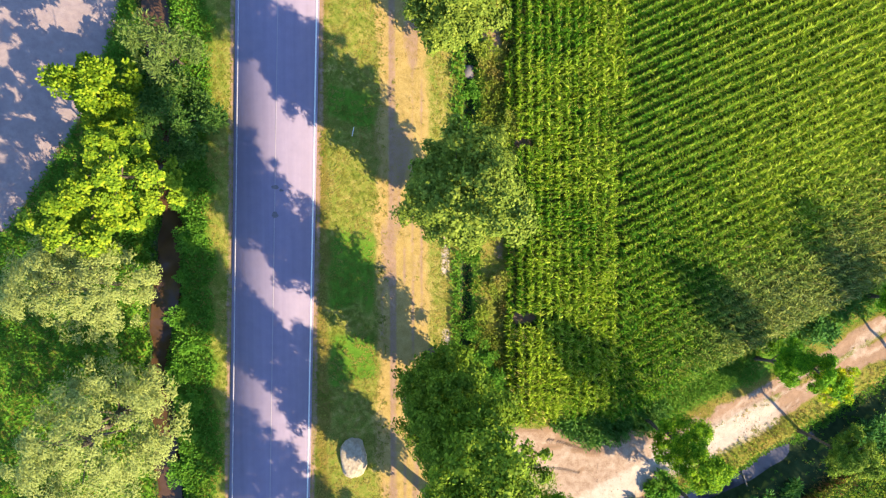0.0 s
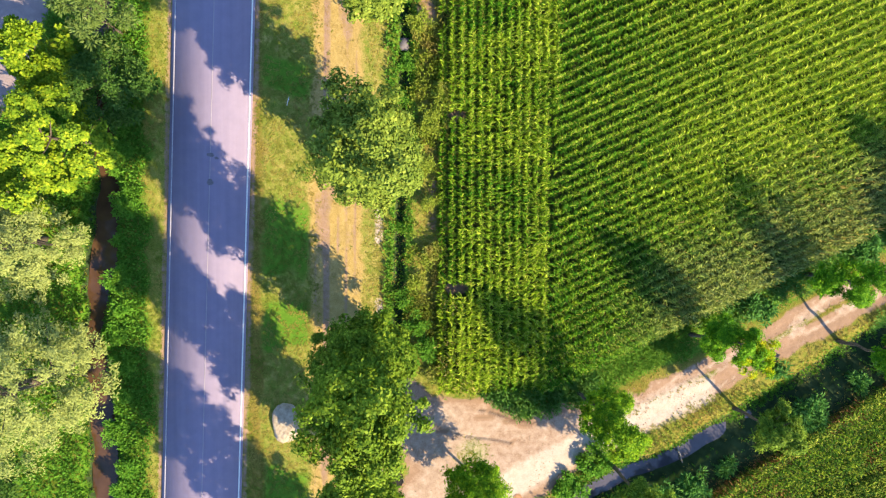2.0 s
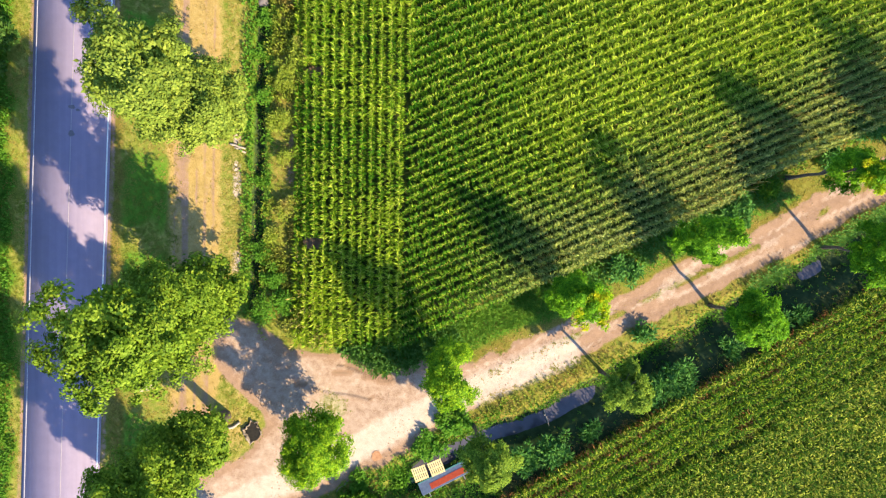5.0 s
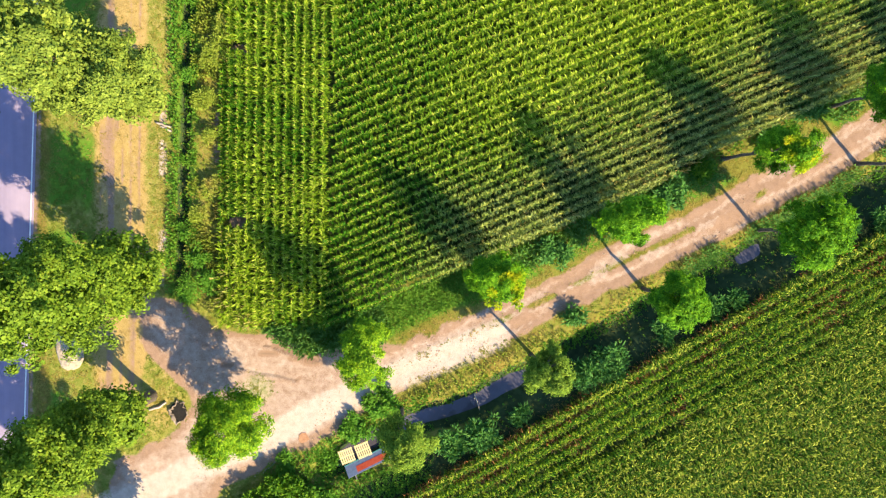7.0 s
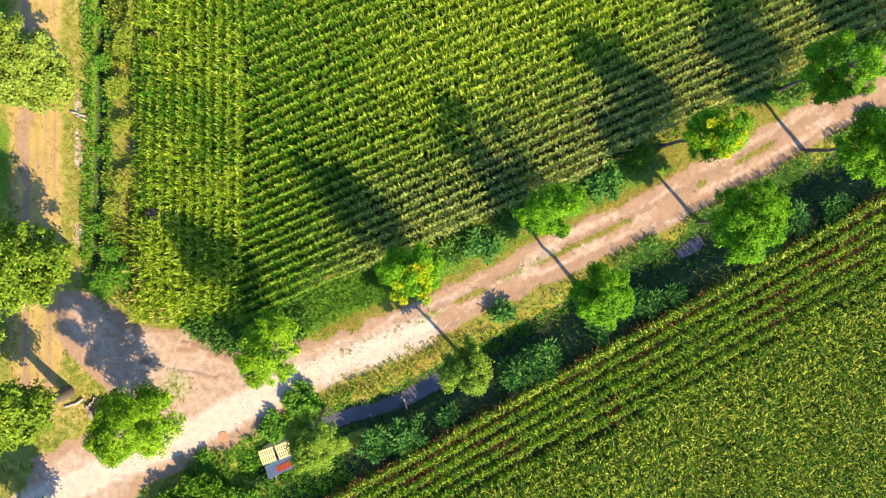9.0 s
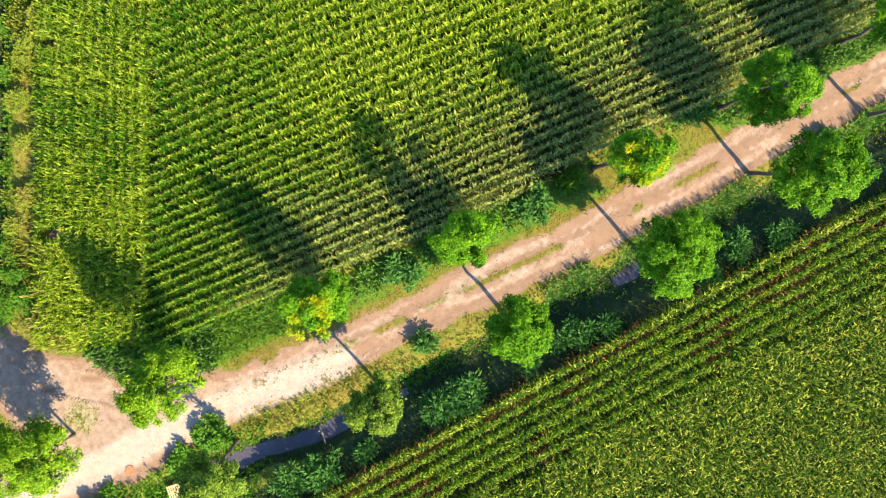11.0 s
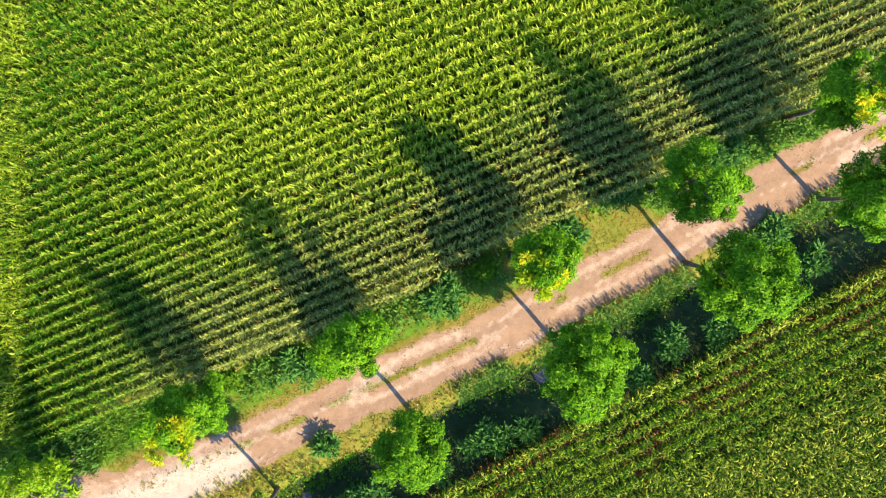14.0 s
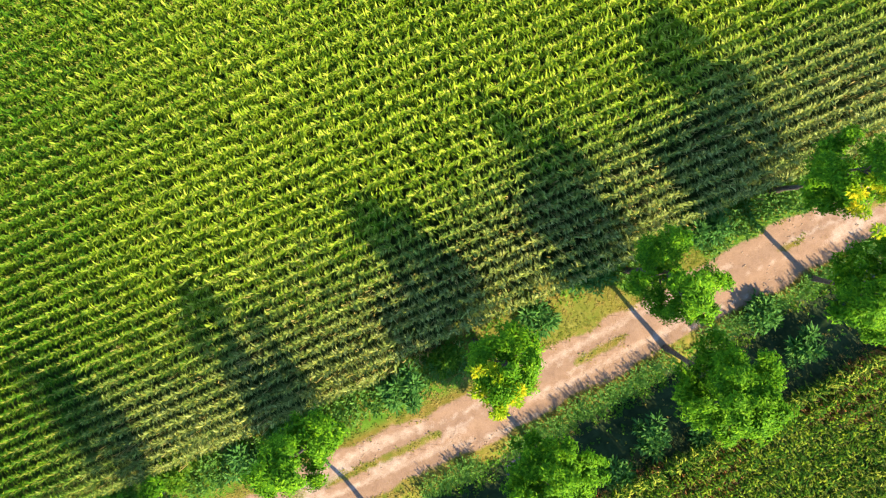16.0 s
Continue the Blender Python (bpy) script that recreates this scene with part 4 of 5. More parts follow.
MARGIN = [(10.9, 5.9, 1.2, 1.5, 2), (10.3, 4.4, 0.8, 1.2, 2), (11.4, 7.4, 0.9, 1.3, 2), (8.4, 9.4, 0.8, 1.0, 3), (8.1, 6.6, 0.6, 0.9, 3), (8.6, 3.2, 0.5, 0.8, 3), (9.9, 1.2, 0.9, 1.2, 2),
          (10.4, -1.6, 0.7, 1.1, 2), (8.2, -3.6, 0.6, 0.8, 3), (10.7, -5.9, 0.9, 1.2, 2), (9.4, -8.2, 0.6, 0.9, 2), (8.3, -9.6, 0.7, 0.9, 3), (9.5, -11.6, 0.9, 1.1, 3), (10.2, -13.6, 1.0, 1.3, 3),
          (8.7, -14.2, 0.9, 1.2, 3), (10.9, -15.6, 0.7, 0.9, 2), (9.2, 12.6, 0.8, 1.0, 2), (8.3, 14.8, 0.7, 0.9, 3), (10.2, 16.4, 0.8, 1.1, 2)]
for i, (x, y, r, h, kind) in enumerate(MARGIN):
    shrub(x, y, r, h, M_TALL if kind == 2 else M_BANK, 460 + i, "pale yellow-green weedy bush beside the maize" if kind == 2 else "low bright green bush over the side ditch", leaf=0.2, long=3.0, per=80)

BANK = [(-13.75 + 0.4 * math.sin(2.3 * k), -25.0 + 2.5 * k + 0.6 * math.sin(5.1 * k), 0.75 + 0.4 * math.sin(3.7 * k), 1.0 + 0.35 * math.sin(6.1 * k)) for k in range(13)]
for i, (x, y, r, h) in enumerate(BANK):
    shrub(x, y, r, h, M_BANK, 500 + i, "lush bright green bush hanging over the stream", leaf=0.2, long=2.2, per=90)

SHRUBS = [(38.6, -10.4, 1.1, 1.5, 0), (48.1, -4.9, 1.1, 1.5, 0), (33.7, -11.1, 0.9, 1.3, 1), (56.0, -0.4, 0.9, 1.2, 0), (59.1, 2.0, 0.9, 1.3, 0), (65.6, 5.3, 1.1, 1.5, 0), (50.6, -3.2, 0.8, 1.0, 1),
          (69.2, 0.1, 0.8, 1.5, 0), (71.7, -1.8, 0.9, 1.3, 0), (61.1, -9.7, 0.8, 1.2, 0), (66.2, -6.6, 0.9, 1.2, 0), (54.0, -13.7, 0.7, 1.0, 0), (36.3, -24.0, 0.7, 1.1, 0), (50.2, -15.2, 0.7, 1.0, 0),
          (40.6, -15.6, 0.75, 1.3, 0), (43.6, -19.4, 1.5, 1.6, 0), (41.8, -20.5, 1.3, 1.5, 0),
          (33.2, -25.8, 1.4, 1.6, 0), (30.6, -26.6, 1.2, 1.3, 0), (52.0, -14.4, 1.0, 1.2, 0),
          (63.2, -7.4, 0.9, 1.1, 0), (48.0, -16.9, 0.8, 1.1, 0), (24.6, -23.2, 1.3, 1.0, 2),
          (22.6, -25.6, 1.1, 0.7, 2), (16.9, -28.9, 0.9, 0.5, 2),
          (20.0, -28.9, 1.3, 0.7, 2), (17.2, -31.4, 2.0, 2.2, 1), (14.6, -32.6, 1.8, 2.0, 1), (19.6, -32.0, 1.5, 1.4, 2)]
for i, (x, y, r, h, kind) in enumerate(SHRUBS):
    shrub(x, y, r, h, (M_REED, M_WEED, M_BANK)[kind], 400 + i, "leafy dark green shrub on the field margin" if kind == 1 else "lush green weedy bush beside the gravel" if kind else "blue-green elder shrub on the ditch bank", leaf=0.27 if kind else 0.42, long=2.2 if kind else 3.6, per=70 if kind else 45)


def cover(name, label, where, density, height, size, mat, seed, box, blades=5, width=0.3, category="grass"):
    """Low plants strewn over the ground, with where(x, y) in 0..1 as their density."""
    rng = np.random.default_rng(seed)
    x0, x1, y0, y1 = box
    n = int((x1 - x0) * (y1 - y0) * density)
    x, y = rng.uniform(x0, x1, n), rng.uniform(y0, y1, n)
    ok = rng.random(n) < where(x, y)
    x, y = x[ok], y[ok]
    z = ground_z(x, y)
    n = len(x)
    V, F = [], []
    for k in range(blades):
        az = rng.uniform(0, 6.283, n)
        out = np.stack([np.cos(az), np.sin(az)], -1)
        cr = np.stack([-np.sin(az), np.cos(az)], -1)
        h = height * rng.uniform(0.4, 1.2, n)
        ln = size * rng.uniform(0.6, 1.3, n)
        st = out * (ln * 0.15)[:, None]
        v = np.zeros((n, 4, 3), dtype=np.float32)
        p = np.stack([x, y], -1)
        v[:, 0, :2], v[:, 0, 2] = p + st, z + h * 0.25
        v[:, 1, :2], v[:, 1, 2] = p + out * (ln * 0.6)[:, None] + cr * (ln * width * 0.5)[:, None], z + h
        v[:, 2, :2], v[:, 2, 2] = p + out * ln[:, None], z + h * rng.uniform(0.6, 1.1, n)
        v[:, 3, :2], v[:, 3, 2] = p + out * (ln * 0.6)[:, None] - cr * (ln * width * 0.5)[:, None], z + h
        V.append(v.reshape(-1, 3))
        F.append(np.arange(n * 4).reshape(-1, 4) + k * n * 4)
    return tagged(new(name, mesh_of(name, np.concatenate(V), np.concatenate(F), mat)), label, category, kind="stuff")


def off_ways(x, y):
    """0 on road, track, yard, water and crop, 1 elsewhere."""
    a = (np.abs(x - road_x(y)) > 3.35) & (corn_1(x, y) < 0.1) & (corn_2(x, y) < 0.1) & (inside(x, y, YARD) < 0.2) & (ground_z(x, y) > -0.98)
    for ox, oy, rx, ry in ((7.75, -24.6, 0.8, 0.9), (-1.15, -19.7, 1.15, 1.7), (22.6, -27.6, 1.5, 0.9), (24.3, -28.3, 1.7, 0.8)):
        a = a & (np.hypot((x - ox) / rx, (y - oy) / ry) > 1)
    return a * np.clip(1 - 1.25 * dirt_amount(x, y), 0.0, 1)


def grassy(x, y):
    strip = smooth(0.8, 1.8, x) * smooth(5.6, 4.8, x) * smooth(-27, -24, y)
    strip = np.maximum(strip, 0.9 * smooth(-4.6, -3.8, corn_2(x, y)))
    return off_ways(x, y) * (1 - 0.97 * strip) * (0.35 + 0.65 * vnoise(x, y, 1.5, 50))


def lush(x, y):
    bank_w = smooth(-11.3, -12.4, x + 0.8 * (vnoise(x, y, 2.0, 76) - 0.5)) * (1 - 0.5 * smooth(-17.5, -19.0, x))
    ditch_e = smooth(1.6, 0.6, line_off(x, y, DITCH_E)[0])
    ditch_s = (0.06 + 0.5 * (line_off(x, y, DITCH_S)[1] > 0)) * smooth(2.3, 1.2, line_off(x, y, DITCH_S)[0]) * (0.35 + 0.65 * smooth(0.35, 0.6, vnoise(x, y, 1.8, 53)))
    margin = smooth(1.6, 0.2, -corn_1(x, y)) * smooth(11, 13, x) * 0.3
    corner = smooth(15.0, 16.2, x) * smooth(25.0, 23.8, x) * smooth(-20.2, -19.4, y) * smooth(0.2, -0.2, inside(x, y, DIRT))
    d, side = line_off(x, y, GRAVEL)
    tip = smooth(1.7, 2.4, d + 0.9 * (vnoise(x, y, 1.6, 75) - 0.5)) * (side < 0) * smooth(14.5, 16.0, x) * smooth(30, 27, x) * smooth(0.0, -0.6, corn_2(x, y)) * 0.85
    return off_ways(x, y) * np.clip(np.maximum.reduce([tip, 0.8 * smooth(6.6, 6.8, x) * smooth(7.7, 7.4, x) * smooth(-14, -12, y) * smooth(0.2, 0.4, vnoise(x, y, 1.7, 78)), 0.05 * smooth(-3.6, -2.8, corn_2(x, y)), bank_w, corner, ditch_e * 0.32, ditch_s, margin]), 0, 1)


def strawy(x, y):
    strip = smooth(0.0, 1.4, x) * smooth(5.2, 4.2, x) * smooth(-27, -24, y)
    edge = smooth(3.4, 2.2, track_off(x, y)[0]) * 0.5 * smooth(0.4, 0.7, vnoise(x, y, 1.6, 54))
    bank = smooth(8.8, 9.4, x) * smooth(11.2, 10.6, x) * smooth(-16, -14, y) * 0.7
    edge2 = smooth(1.1, 0.1, np.abs(corn_2(x, y) + 0.2)) * smooth(0.45, 0.7, vnoise(x, y, 1.8, 57)) * 2.0
    return np.clip((np.abs(x - road_x(y)) > 3.35) * np.clip(np.maximum.reduce([strip * 0.7, edge, bank, edge2]), 0, 1) * (1 - 0.8 * dirt_amount(x, y)), 0, 1)


NEAR = (-29.0, 79.0, -33.5, 20.0)
cover("grass", "tufted verge grass, green with yellowed patches", grassy, 25, 0.055, 0.18, M_GRASS, 500, NEAR, 4, 0.34)
cover("weeds", "lush broad-leaved weeds and nettles on the banks", lush, 38, 0.36, 0.19, M_BANK, 501, NEAR, 4, 0.5, "weeds")
def tall(x, y):
    wob = 1.1 * (vnoise(x, y, 2.2, 64) - 0.5)
    band = smooth(8.3, 8.8, x + wob) * smooth(11.6, 10.7, x + wob) * smooth(-17, -15, y)
    bare = np.maximum(np.exp(-((x - 10.6) / 0.5) ** 2) * smooth(-4.8, -3.8, y) * smooth(1.2, 0.2, y), smooth(1.4, 0.8, np.hypot((x - 9.9) / 0.9, (y - 13.6) / 1.3)))
    return band * (1 - 0.9 * bare) * (0.08 + 0.92 * smooth(0.38, 0.6, vnoise(x, y, 1.9, 58)))


def bank_grass(x, y):
    bank = smooth(4.6, 3.6, line_off(x, y, DITCH_S)[0]) * smooth(1.1, 1.7, line_off(x, y, DITCH_S)[0]) * (line_off(x, y, DITCH_S)[1] > 0) * smooth(2.0, 2.6, track_off(x, y)[0]) * smooth(26, 28, x) * 0.6 * (1 - 0.9 * smooth(46, 52, x))
    return bank * (0.3 + 0.7 * smooth(0.3, 0.6, vnoise(x, y, 1.6, 58)))


cover("tall_weeds", "tall yellow-green weeds between ditch and maize", tall, 34, 0.6, 0.2, M_TALL, 503, (7.6, 12.2, -17.5, 21.0), 5, 0.35, "weeds")
def reedy(x, y):
    d, side = line_off(x, y, DITCH_S)
    thick = np.maximum(smooth(0.38, 0.55, vnoise(x, y, 3.0, 63)), smooth(54, 56, x) * smooth(65, 63, x))
    return smooth(2.7, 1.9, d) * smooth(0.7, 1.2, d) * (side > 0) * smooth(44, 52, x) * thick * (dirt_amount(x, y) < 0.3)


cover("reed_bed", "pale green reeds along the ditch bank", reedy, 44, 0.6, 0.32, M_REEDBED, 507, (42.0, 79.0, -18.0, 10.0), 5, 0.16, "reeds")
def corner_tall(x, y):
    edge = 0.6 * (vnoise(x, y, 1.2, 65) - 0.5)
    return smooth(14.6, 16.0, x) * smooth(25.2, 24.0, x) * smooth(-20.4, -19.8, y) * smooth(0.3, -0.1, inside(x, y, DIRT) + edge) * (corn_1(x, y) < 0.2)


cover("corner_weeds", "tall dense green weeds at the corner of the maize", corner_tall, 40, 0.9, 0.3, M_REEDBED, 508, (14.0, 25.5, -20.6, -13.0), 5, 0.26, "weeds")
def margin_tall(x, y):
    k = -corn_1(x, y)
    return smooth(0.0, 0.3, k) * smooth(2.6, 1.7, k + 0.8 * (vnoise(x, y, 1.3, 67) - 0.5)) * smooth(34, 36, x) * smooth(0.42, 0.54, vnoise(x, y, 2.4, 69)) * (dirt_amount(x, y) < 0.3)


def fresh(x, y):
    k = -corn_1(x, y)
    return smooth(-0.1, 0.2, k) * smooth(2.9, 2.2, k + 0.7 * (vnoise(x, y, 1.4, 79) - 0.5)) * smooth(22.0, 23.5, x) * smooth(34.0, 31.5, x) * (dirt_amount(x, y) < 0.3)


cover("fresh_grass", "tall fresh green grass between track and maize", fresh, 60, 0.45, 0.28, M_FRESH, 510, (21.5, 34.5, -20.0, -9.0), 5, 0.16)
cover("margin_weeds", "dense bluish-green weeds between track and maize", margin_tall, 30, 0.55, 0.26, M_REEDBED, 509, (34.0, 79.0, -13.0, 14.0), 4, 0.3, "weeds")
cover("bank_grass", "yellowing tall grass on the ditch bank", bank_grass, 24, 0.4, 0.22, M_TALL, 506, (26.0, 79.0, -28.0, 10.0), 5, 0.3)
def dead_rows(x, y):
    k = corn_2(x, y)
    edge = smooth(-0.5, 0.0, k) * smooth(1.5, 0.5, k) * smooth(0.36, 0.6, vnoise(x, y, 1.8, 59))
    patch = smooth(0.5, 1.0, k) * smooth(9.0, 5.0, k) * smooth(0.74, 0.85, vnoise(x, y, 2.6, 66))
    return np.maximum(edge, patch) * (x < 79)


cover("dead_maize_leaves", "reddish-brown withered maize leaves along the field edge", dead_rows, 20, 1.2, 0.42, M_DRYCORN, 504, (24.0, 79.0, -35.0, 0.0), 5, 0.16, "maize leaves")
def dead_rows_north(x, y):
    k = corn_1(x, y)
    edge = smooth(10.0, 2.0, k) * (0.25 + 0.75 * smooth(0.45, 0.65, vnoise(x, y, 2.6, 62))) * smooth(26, 40, x)
    corner = smooth(15.0, 12.0, x + 2.0 * (vnoise(x, y, 2.0, 80) - 0.5)) * smooth(-8.5, -12.0, y) * smooth(0.25, 0.55, vnoise(x, y, 1.1, 81))
    return smooth(-0.2, 0.2, k) * np.maximum(edge, corner)


cover("withered_maize_leaves", "withered pale brown leaf tips in the maize edge rows", dead_rows_north, 5, 2.0, 0.36, M_PALECORN, 505, (11.0, 78.0, -17.2, 21.0), 4, 0.16, "maize leaves")
cover("dry_grass", "mown dry straw-coloured grass", strawy, 16, 0.05, 0.12, M_STRAW, 502, NEAR, 4, 0.16)


def pebbles(x, y):
    return dirt_amount(x, y) * smooth(0.5, 0.75, vnoise(x, y, 1.7, 60))


def strew_stones(name, label, where, density, size, mat, seed, box):
    """Small angular stones, each a squashed octahedron."""
    rng = np.random.default_rng(seed)
    x0, x1, y0, y1 = box
    n = int((x1 - x0) * (y1 - y0) * density)
    x, y = rng.uniform(x0, x1, n), rng.uniform(y0, y1, n)
    ok = rng.random(n) < where(x, y)
    x, y = x[ok], y[ok]
    n = len(x)
    z = ground_z(x, y)
    shape = np.array([(1, 0, 0), (0, 1, 0), (-1, 0, 0), (0, -1, 0), (0, 0, 0.7), (0, 0, -0.7)], dtype=float)
    s = size * rng.uniform(0.4, 1.4, (n, 1, 1)) * rng.uniform(0.7, 1.3, (n, 6, 3))
    v = shape[None] * s + np.stack([x, y, z + size * 0.25], -1)[:, None]
    f = np.array([(0, 1, 4), (1, 2, 4), (2, 3, 4), (3, 0, 4), (1, 0, 5), (2, 1, 5), (3, 2, 5), (0, 3, 5)])
    F = (np.arange(n)[:, None, None] * 6 + f[None]).reshape(-1, 3)
    return tagged(new(name, mesh_of(name, v.reshape(-1, 3), F, mat)), label, "stones", kind="stuff")


strew_stones("stones", "small stones and clods on the track", pebbles, 11, 0.05, M_CLOD, 510, (1, 80, -36, 20))


def tyre_marks(name, label, runs):
    """Chevron ridges pressed into soft earth along straight runs."""
    V, F = [], []
    for ax, ay, bx, by in runs:
        n = int(math.hypot(bx - ax, by - ay) / 0.21)
        d = Vector((bx - ax, by - ay, 0)).normalized()
        s = Vector((-d.y, d.x, 0))
        for i in range(n):
            p = Vector((ax, ay, 0)).lerp(Vector((bx, by, 0)), i / n)
            p += s * 0.05 * math.sin(i * 0.35)
            if random.random() < 0.12:
                continue
            for sg in (-1, 1):
                q0, q1 = p + s * 0.03 * sg, p + s * 0.27 * sg + d * 0.15
                z = float(ground_z(np.array([p.x]), np.array([p.y]))[0]) + 0.012
                k = len(V)
                for q in (q0, q1):
                    V.extend([(q.x - d.x * 0.03, q.y - d.y * 0.03, z), (q.x, q.y, z + 0.055), (q.x + d.x * 0.04, q.y + d.y * 0.04, z)])
                F.extend([(k, k + 1, k + 4, k + 3), (k + 1, k + 2, k + 5, k + 4)])
    me = mesh_of(name, V, F, M_GROUND)
    v = np.array(V)
    give_masks(me, v[:, 0], v[:, 1])
    return tagged(new(name, me), label, "tyre marks", kind="stuff")


tyre_marks("tyre_marks", "chevron tractor tyre marks pressed into dry earth", ((11.3, -20.8, 17.6, -21.9), (14.7, -19.0, 19.4, -20.3), (8.6, -18.0, 11.6, -20.4)))


# ---- loose things ----
def pallet(x, y, turn, tilt=0.0, z=0.1):
    """A timber pallet: seven deck boards on three bearers with blocks and bottom boards."""
    top = new("pallet")
    top.matrix_world = pose(x, y, z, tilt, 0, turn)
    tagged(top, "pale new timber pallet lying among the weeds", "pallet", "timber pallets")
    for i in range(7):
        bm = bmesh.new()
        box(bm, 0.12, 1.2, 0.024, pose(-0.54 + i * 0.18, 0, 0.13), 0.004)
        part("deck_board", bm, M_WOOD, top)
    for j in range(3):
        bm = bmesh.new()
        box(bm, 1.2, 0.1, 0.024, pose(0, -0.5 + j * 0.5, 0.106), 0.004)
        part("bearer", bm, M_WOOD, top)
        for i in range(3):
            bm = bmesh.new()
            box(bm, 0.12, 0.1, 0.08, pose(-0.5 + i * 0.5, -0.5 + j * 0.5, 0.054), 0.006)
            part("block", bm, M_WOOD, top)
        bm = bmesh.new()
        box(bm, 1.2, 0.1, 0.02, pose(0, -0.5 + j * 0.5, 0.004), 0.004)
        part("bottom_board", bm, M_WOOD, top)
    return top


pallet(21.9, -27.9, 22, -4, 0.3)
pallet(23.25, -27.35, 24, -5, 0.36)

board = new("sign_panel")
sheet = None
board.matrix_world = pose(23.9, -28.15, 0.72, -28, 0, 28)
tagged(board, "weathered blue-grey metal panel with an orange-red stripe, leaning in the weeds", "panel")
for nm, mat, (sx, sy, sz), (cx, cy, cz), lab in (
        ("sheet", M_BLUE, (4.4, 1.04, 0.04), (0, 0, 0), ""), ("stripe", M_RED, (3.3, 0.5, 0.012), (0.35, -0.12, 0.028), "orange-red painted stripe"),
        ("top_rail", M_TEAL, (4.4, 0.07, 0.09), (0, 0.54, 0.01), "teal edge rail"), ("post", M_LOG, (0.08, 1.5, 0.08), (-1.6, -0.1, -0.07), ""), ("post", M_LOG, (0.08, 1.5, 0.08), (1.6, -0.1, -0.07), "")):
    bm = bmesh.new()
    box(bm, sx, sy, sz, pose(cx, cy, cz), 0.008)
    piece = part(nm, bm, mat, sheet if nm == "stripe" else board, lab)
    sheet = piece if nm == "sheet" else sheet


def boulder(x, y, sx, sy, sz, seed, label, mat, category="boulder", name="boulder"):
    bm = bmesh.new()
    bmesh.ops.create_icosphere(bm, subdivisions=4, radius=1.0)
    for v in bm.verts:
        n = noise.noise(v.co * 1.4 + Vector((seed, 0, 0))) * 0.22 + noise.noise(v.co * 4 + Vector((seed, 3, 0))) * 0.06
        v.co *= 1 + n
        v.co.z = min(v.co.z, 0.72 + 0.06 * noise.noise(v.co * 5))
        v.co = Vector((v.co.x * sx, v.co.y * sy, v.co.z * sz))
    ob = part(name, bm, mat)
    ob.location = (x, y, float(ground_z(np.array([x]), np.array([y]))[0]) + sz * 0.2)
    return tagged(ob, label, category)


boulder(-1.15, -19.7, 1.1, 1.65, 0.5, 3.0, "large flat-topped pale boulder on the grass verge", M_STONE)

stump = new("hollow_stump")
stump.location = (7.75, -24.6, -0.05)
tagged(stump, "rotten hollow tree stump with a black inside and pale rim", "tree stump")
V, F = [], []
SEG = 26
srng = np.random.default_rng(77)
for k in range(SEG):
    a = 2 * math.pi * k / SEG
    west = max(0.0, -math.cos(a - 0.4))
    rim = 0.10 + 0.30 * west + 0.22 * srng.random()
    rr = 0.74 * (0.68 + 0.55 * srng.random())
    for r_out, zz in ((rr * 1.12, -0.1), (rr, rim), (rr - 0.03 - 0.09 * west, rim - 0.02), (rr - 0.2, -0.3)):
        V.append((r_out * math.cos(a), r_out * math.sin(a) * 1.15, zz))
for k in range(SEG):
    for j in range(3):
        F.append((k * 4 + j, ((k + 1) % SEG) * 4 + j, ((k + 1) % SEG) * 4 + j + 1, k * 4 + j + 1))
part("shell", mesh_of("shell", V, F, M_BARKLESS), M_BARKLESS, stump)
# near-black disc that fills the hollow below the rim
bm = bmesh.new()
bmesh.ops.create_circle(bm, cap_ends=True, segments=20, radius=0.74)
for v in bm.verts:
    v.co.y *= 1.12
    v.co.z = 0.16 + 0.05 * noise.noise(v.co * 4)
part("hollow_fill", bm, plain_mat("hollow_black", (0.006, 0.006, 0.006), (0.02, 0.017, 0.014)), stump, "black disc inside the hollow")


def caps(n):
    """Quads that close both ends of an eight-sided tube of n verts."""
    ends = ((0, 3, 2, 1), (0, 7, 4, 3), (4, 7, 6, 5))
    return list(ends) + [tuple(n - 8 + i for i in reversed(q)) for q in ends]


def log(x, y, length, r, turn, seed, label):
    rng = np.random.default_rng(seed)
    pts = [Vector((length * (i / 5 - 0.5), rng.normal(0, 0.05), r + rng.normal(0, 0.02))) for i in range(6)]
    v, f = tube(pts, [r * rng.uniform(0.8, 1.1) for _ in range(6)], 8)
    f += caps(len(v))
    ob = new("log", mesh_of("log", [tuple(q) for q in v], f, M_LOG if seed < 4 else M_BARKLESS))
    ob.matrix_world = pose(x, y, float(ground_z(np.array([x]), np.array([y]))[0]), 0, 0, turn)
    return tagged(ob, label, "log")


log(6.3, -0.9, 1.3, 0.09, -15, 1, "bleached fallen branch on the mown strip")
log(6.5, -1.2, 1.0, 0.07, -28, 2, "bleached fallen branch on the mown strip")
log(6.0, -24.2, 1.7, 0.1, 28, 3, "bleached log in the dry grass")
log(15.6, -28.9, 2.3, 0.045, 48, 4, "weathered pole at the edge of the gravel")

bm = bmesh.new()
bmesh.ops.create_circle(bm, cap_ends=True, segments=18, radius=0.45)
for v in bm.verts:
    v.co *= 0.85 + 0.3 * random.random()
ob = part("rust_stain", bm, M_RUST)
ob.location = (18.2, -26.6, float(ground_z(np.array([18.2]), np.array([-26.6]))[0]) + 0.03)
tagged(ob, "round rust-brown patch on white gravel", "patch")


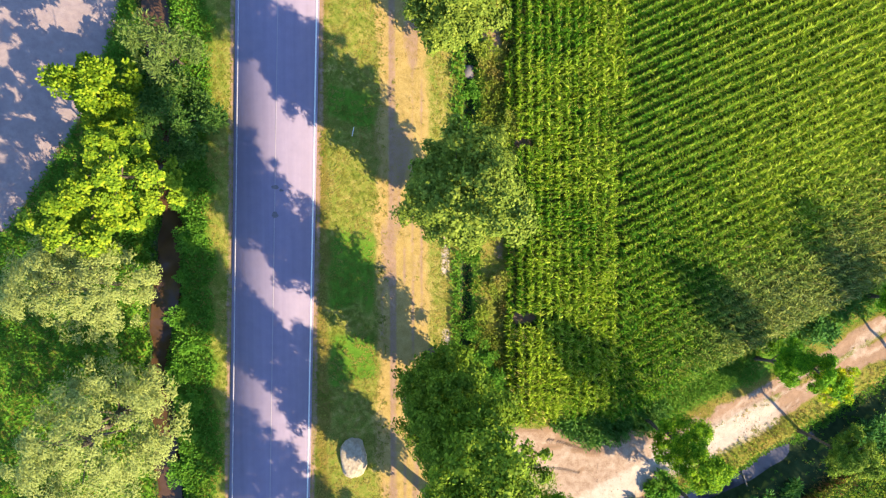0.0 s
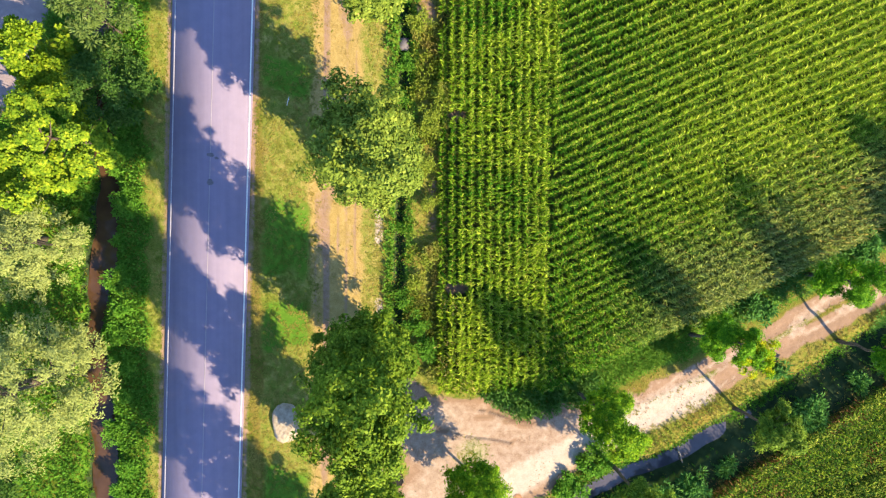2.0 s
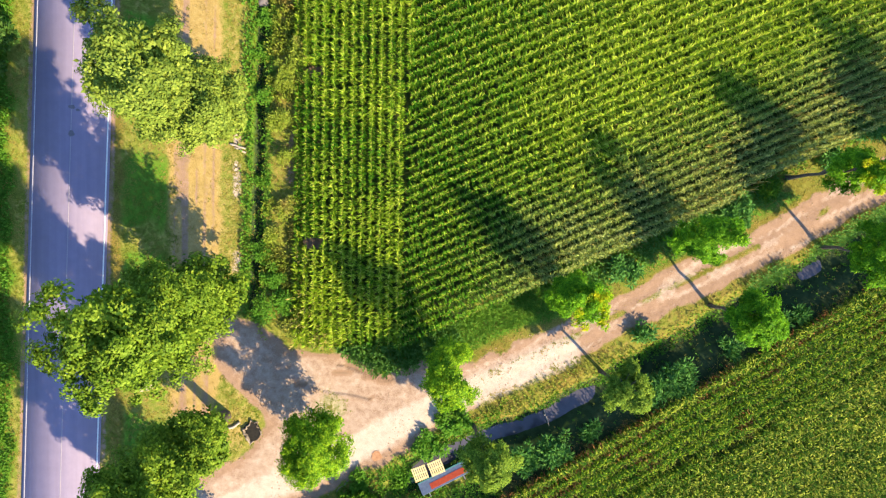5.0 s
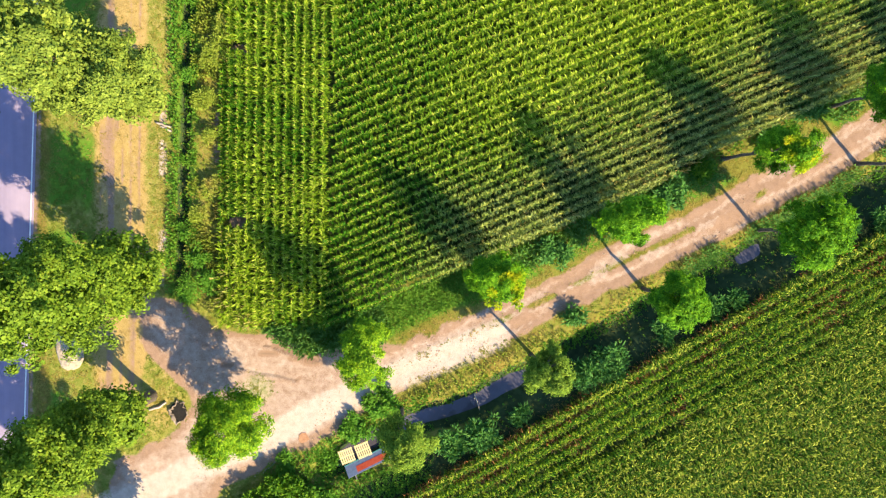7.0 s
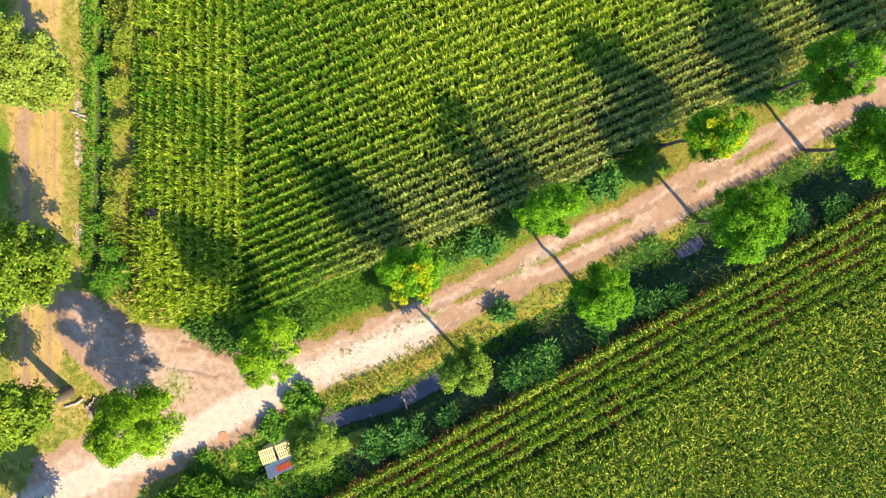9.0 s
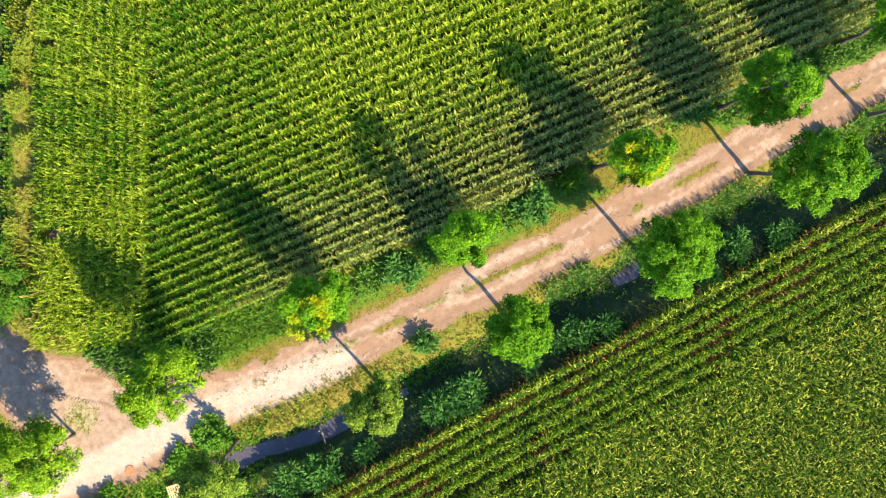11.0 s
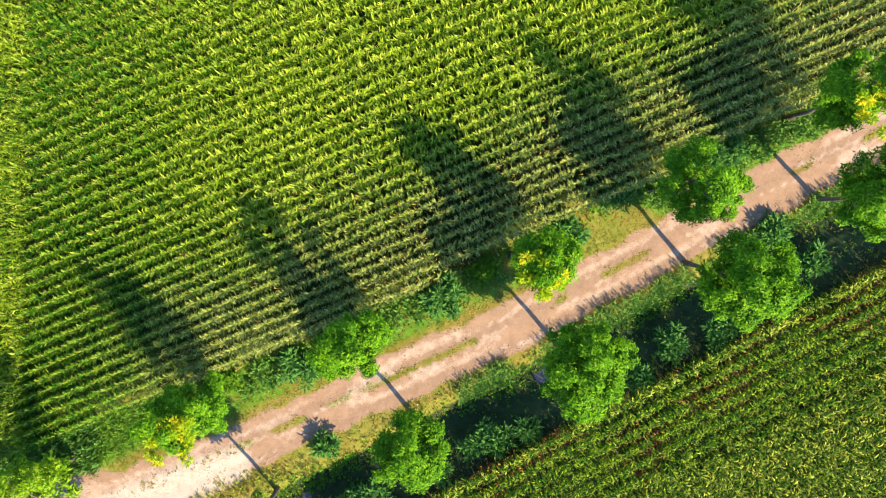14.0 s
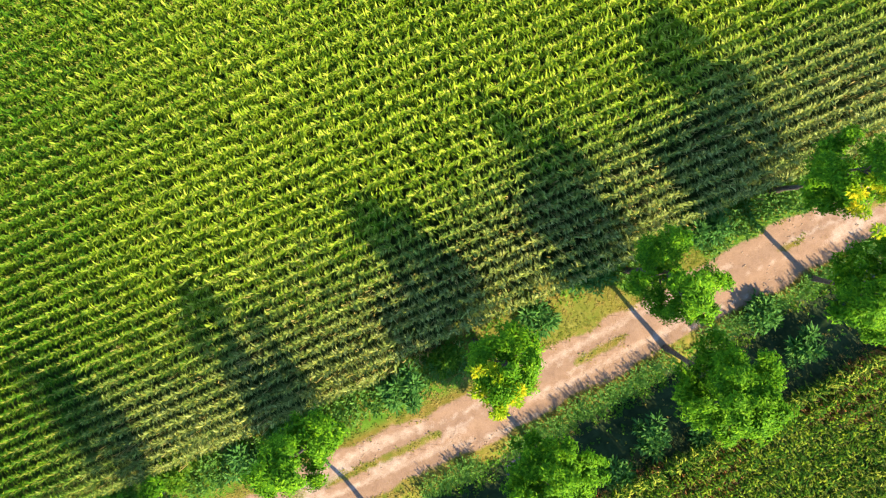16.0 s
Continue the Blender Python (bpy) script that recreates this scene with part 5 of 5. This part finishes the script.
def rod(name, x, y, z, length, r, turn, tilt, mat, label, category):
    """A thin bar with rounded ends."""
    v, f = tube([Vector((length * (i / 4 - 0.5), 0, 0)) for i in range(5)], [r * 0.6, r, r, r, r * 0.6], 8)
    f += caps(len(v))
    ob = new(name, mesh_of(name, [tuple(q) for q in v], f, mat))
    ob.matrix_world = pose(x, y, z, 0, tilt, turn)
    return tagged(ob, label, category)


rod("litter_strip", -0.99, 6.17, 0.12, 0.75, 0.03, 78, 3, M_PAINT, "white strip of litter on the grass verge", "litter")
weir = new("plank_weir")
weir.matrix_world = pose(32.9, -23.75, -0.98, 0, 0, 110)
tagged(weir, "grey weathered plank and posts across the ditch water", "weir")
for nm, (sx, sy, sz), (cx, cy, cz) in (("plank", (2.3, 0.09, 0.3), (0, 0, 0.0)), ("post", (0.1, 0.1, 0.8), (-0.8, 0.1, 0.0)), ("post", (0.1, 0.1, 0.8), (0.8, 0.1, 0.0))):
    bm = bmesh.new()
    box(bm, sx, sy, sz, pose(cx, cy, cz), 0.012)
    part(nm, bm, M_LOG, weir)

culvert = new("culvert_pipe")
culvert.matrix_world = pose(8.1, 11.0, -0.4, 0, 0, 0)
tagged(culvert, "dark concrete culvert mouth at the side ditch", "culvert")
V, F = [], []
for k in range(16):
    a = 2 * math.pi * k / 16
    for r2, yy in ((0.50, 0.5), (0.50, -0.5), (0.40, -0.5), (0.40, 0.5)):
        V.append((r2 * math.cos(a), yy, r2 * math.sin(a) - 0.12))
for k in range(16):
    for j in range(4):
        F.append((k * 4 + j, k * 4 + (j + 1) % 4, ((k + 1) % 16) * 4 + (j + 1) % 4, ((k + 1) % 16) * 4 + j))
part("pipe", mesh_of("pipe", V, F, M_TAR), M_TAR, culvert)
boulder(21.9, -24.85, 0.42, 0.38, 0.35, 9.0, "dark broken rock at the edge of the gravel", M_BARKLESS, "rock", "rock")
boulder(22.35, -25.15, 0.22, 0.2, 0.2, 5.0, "small grey rock beside the darker one", M_CONCRETE, "rock", "rock")
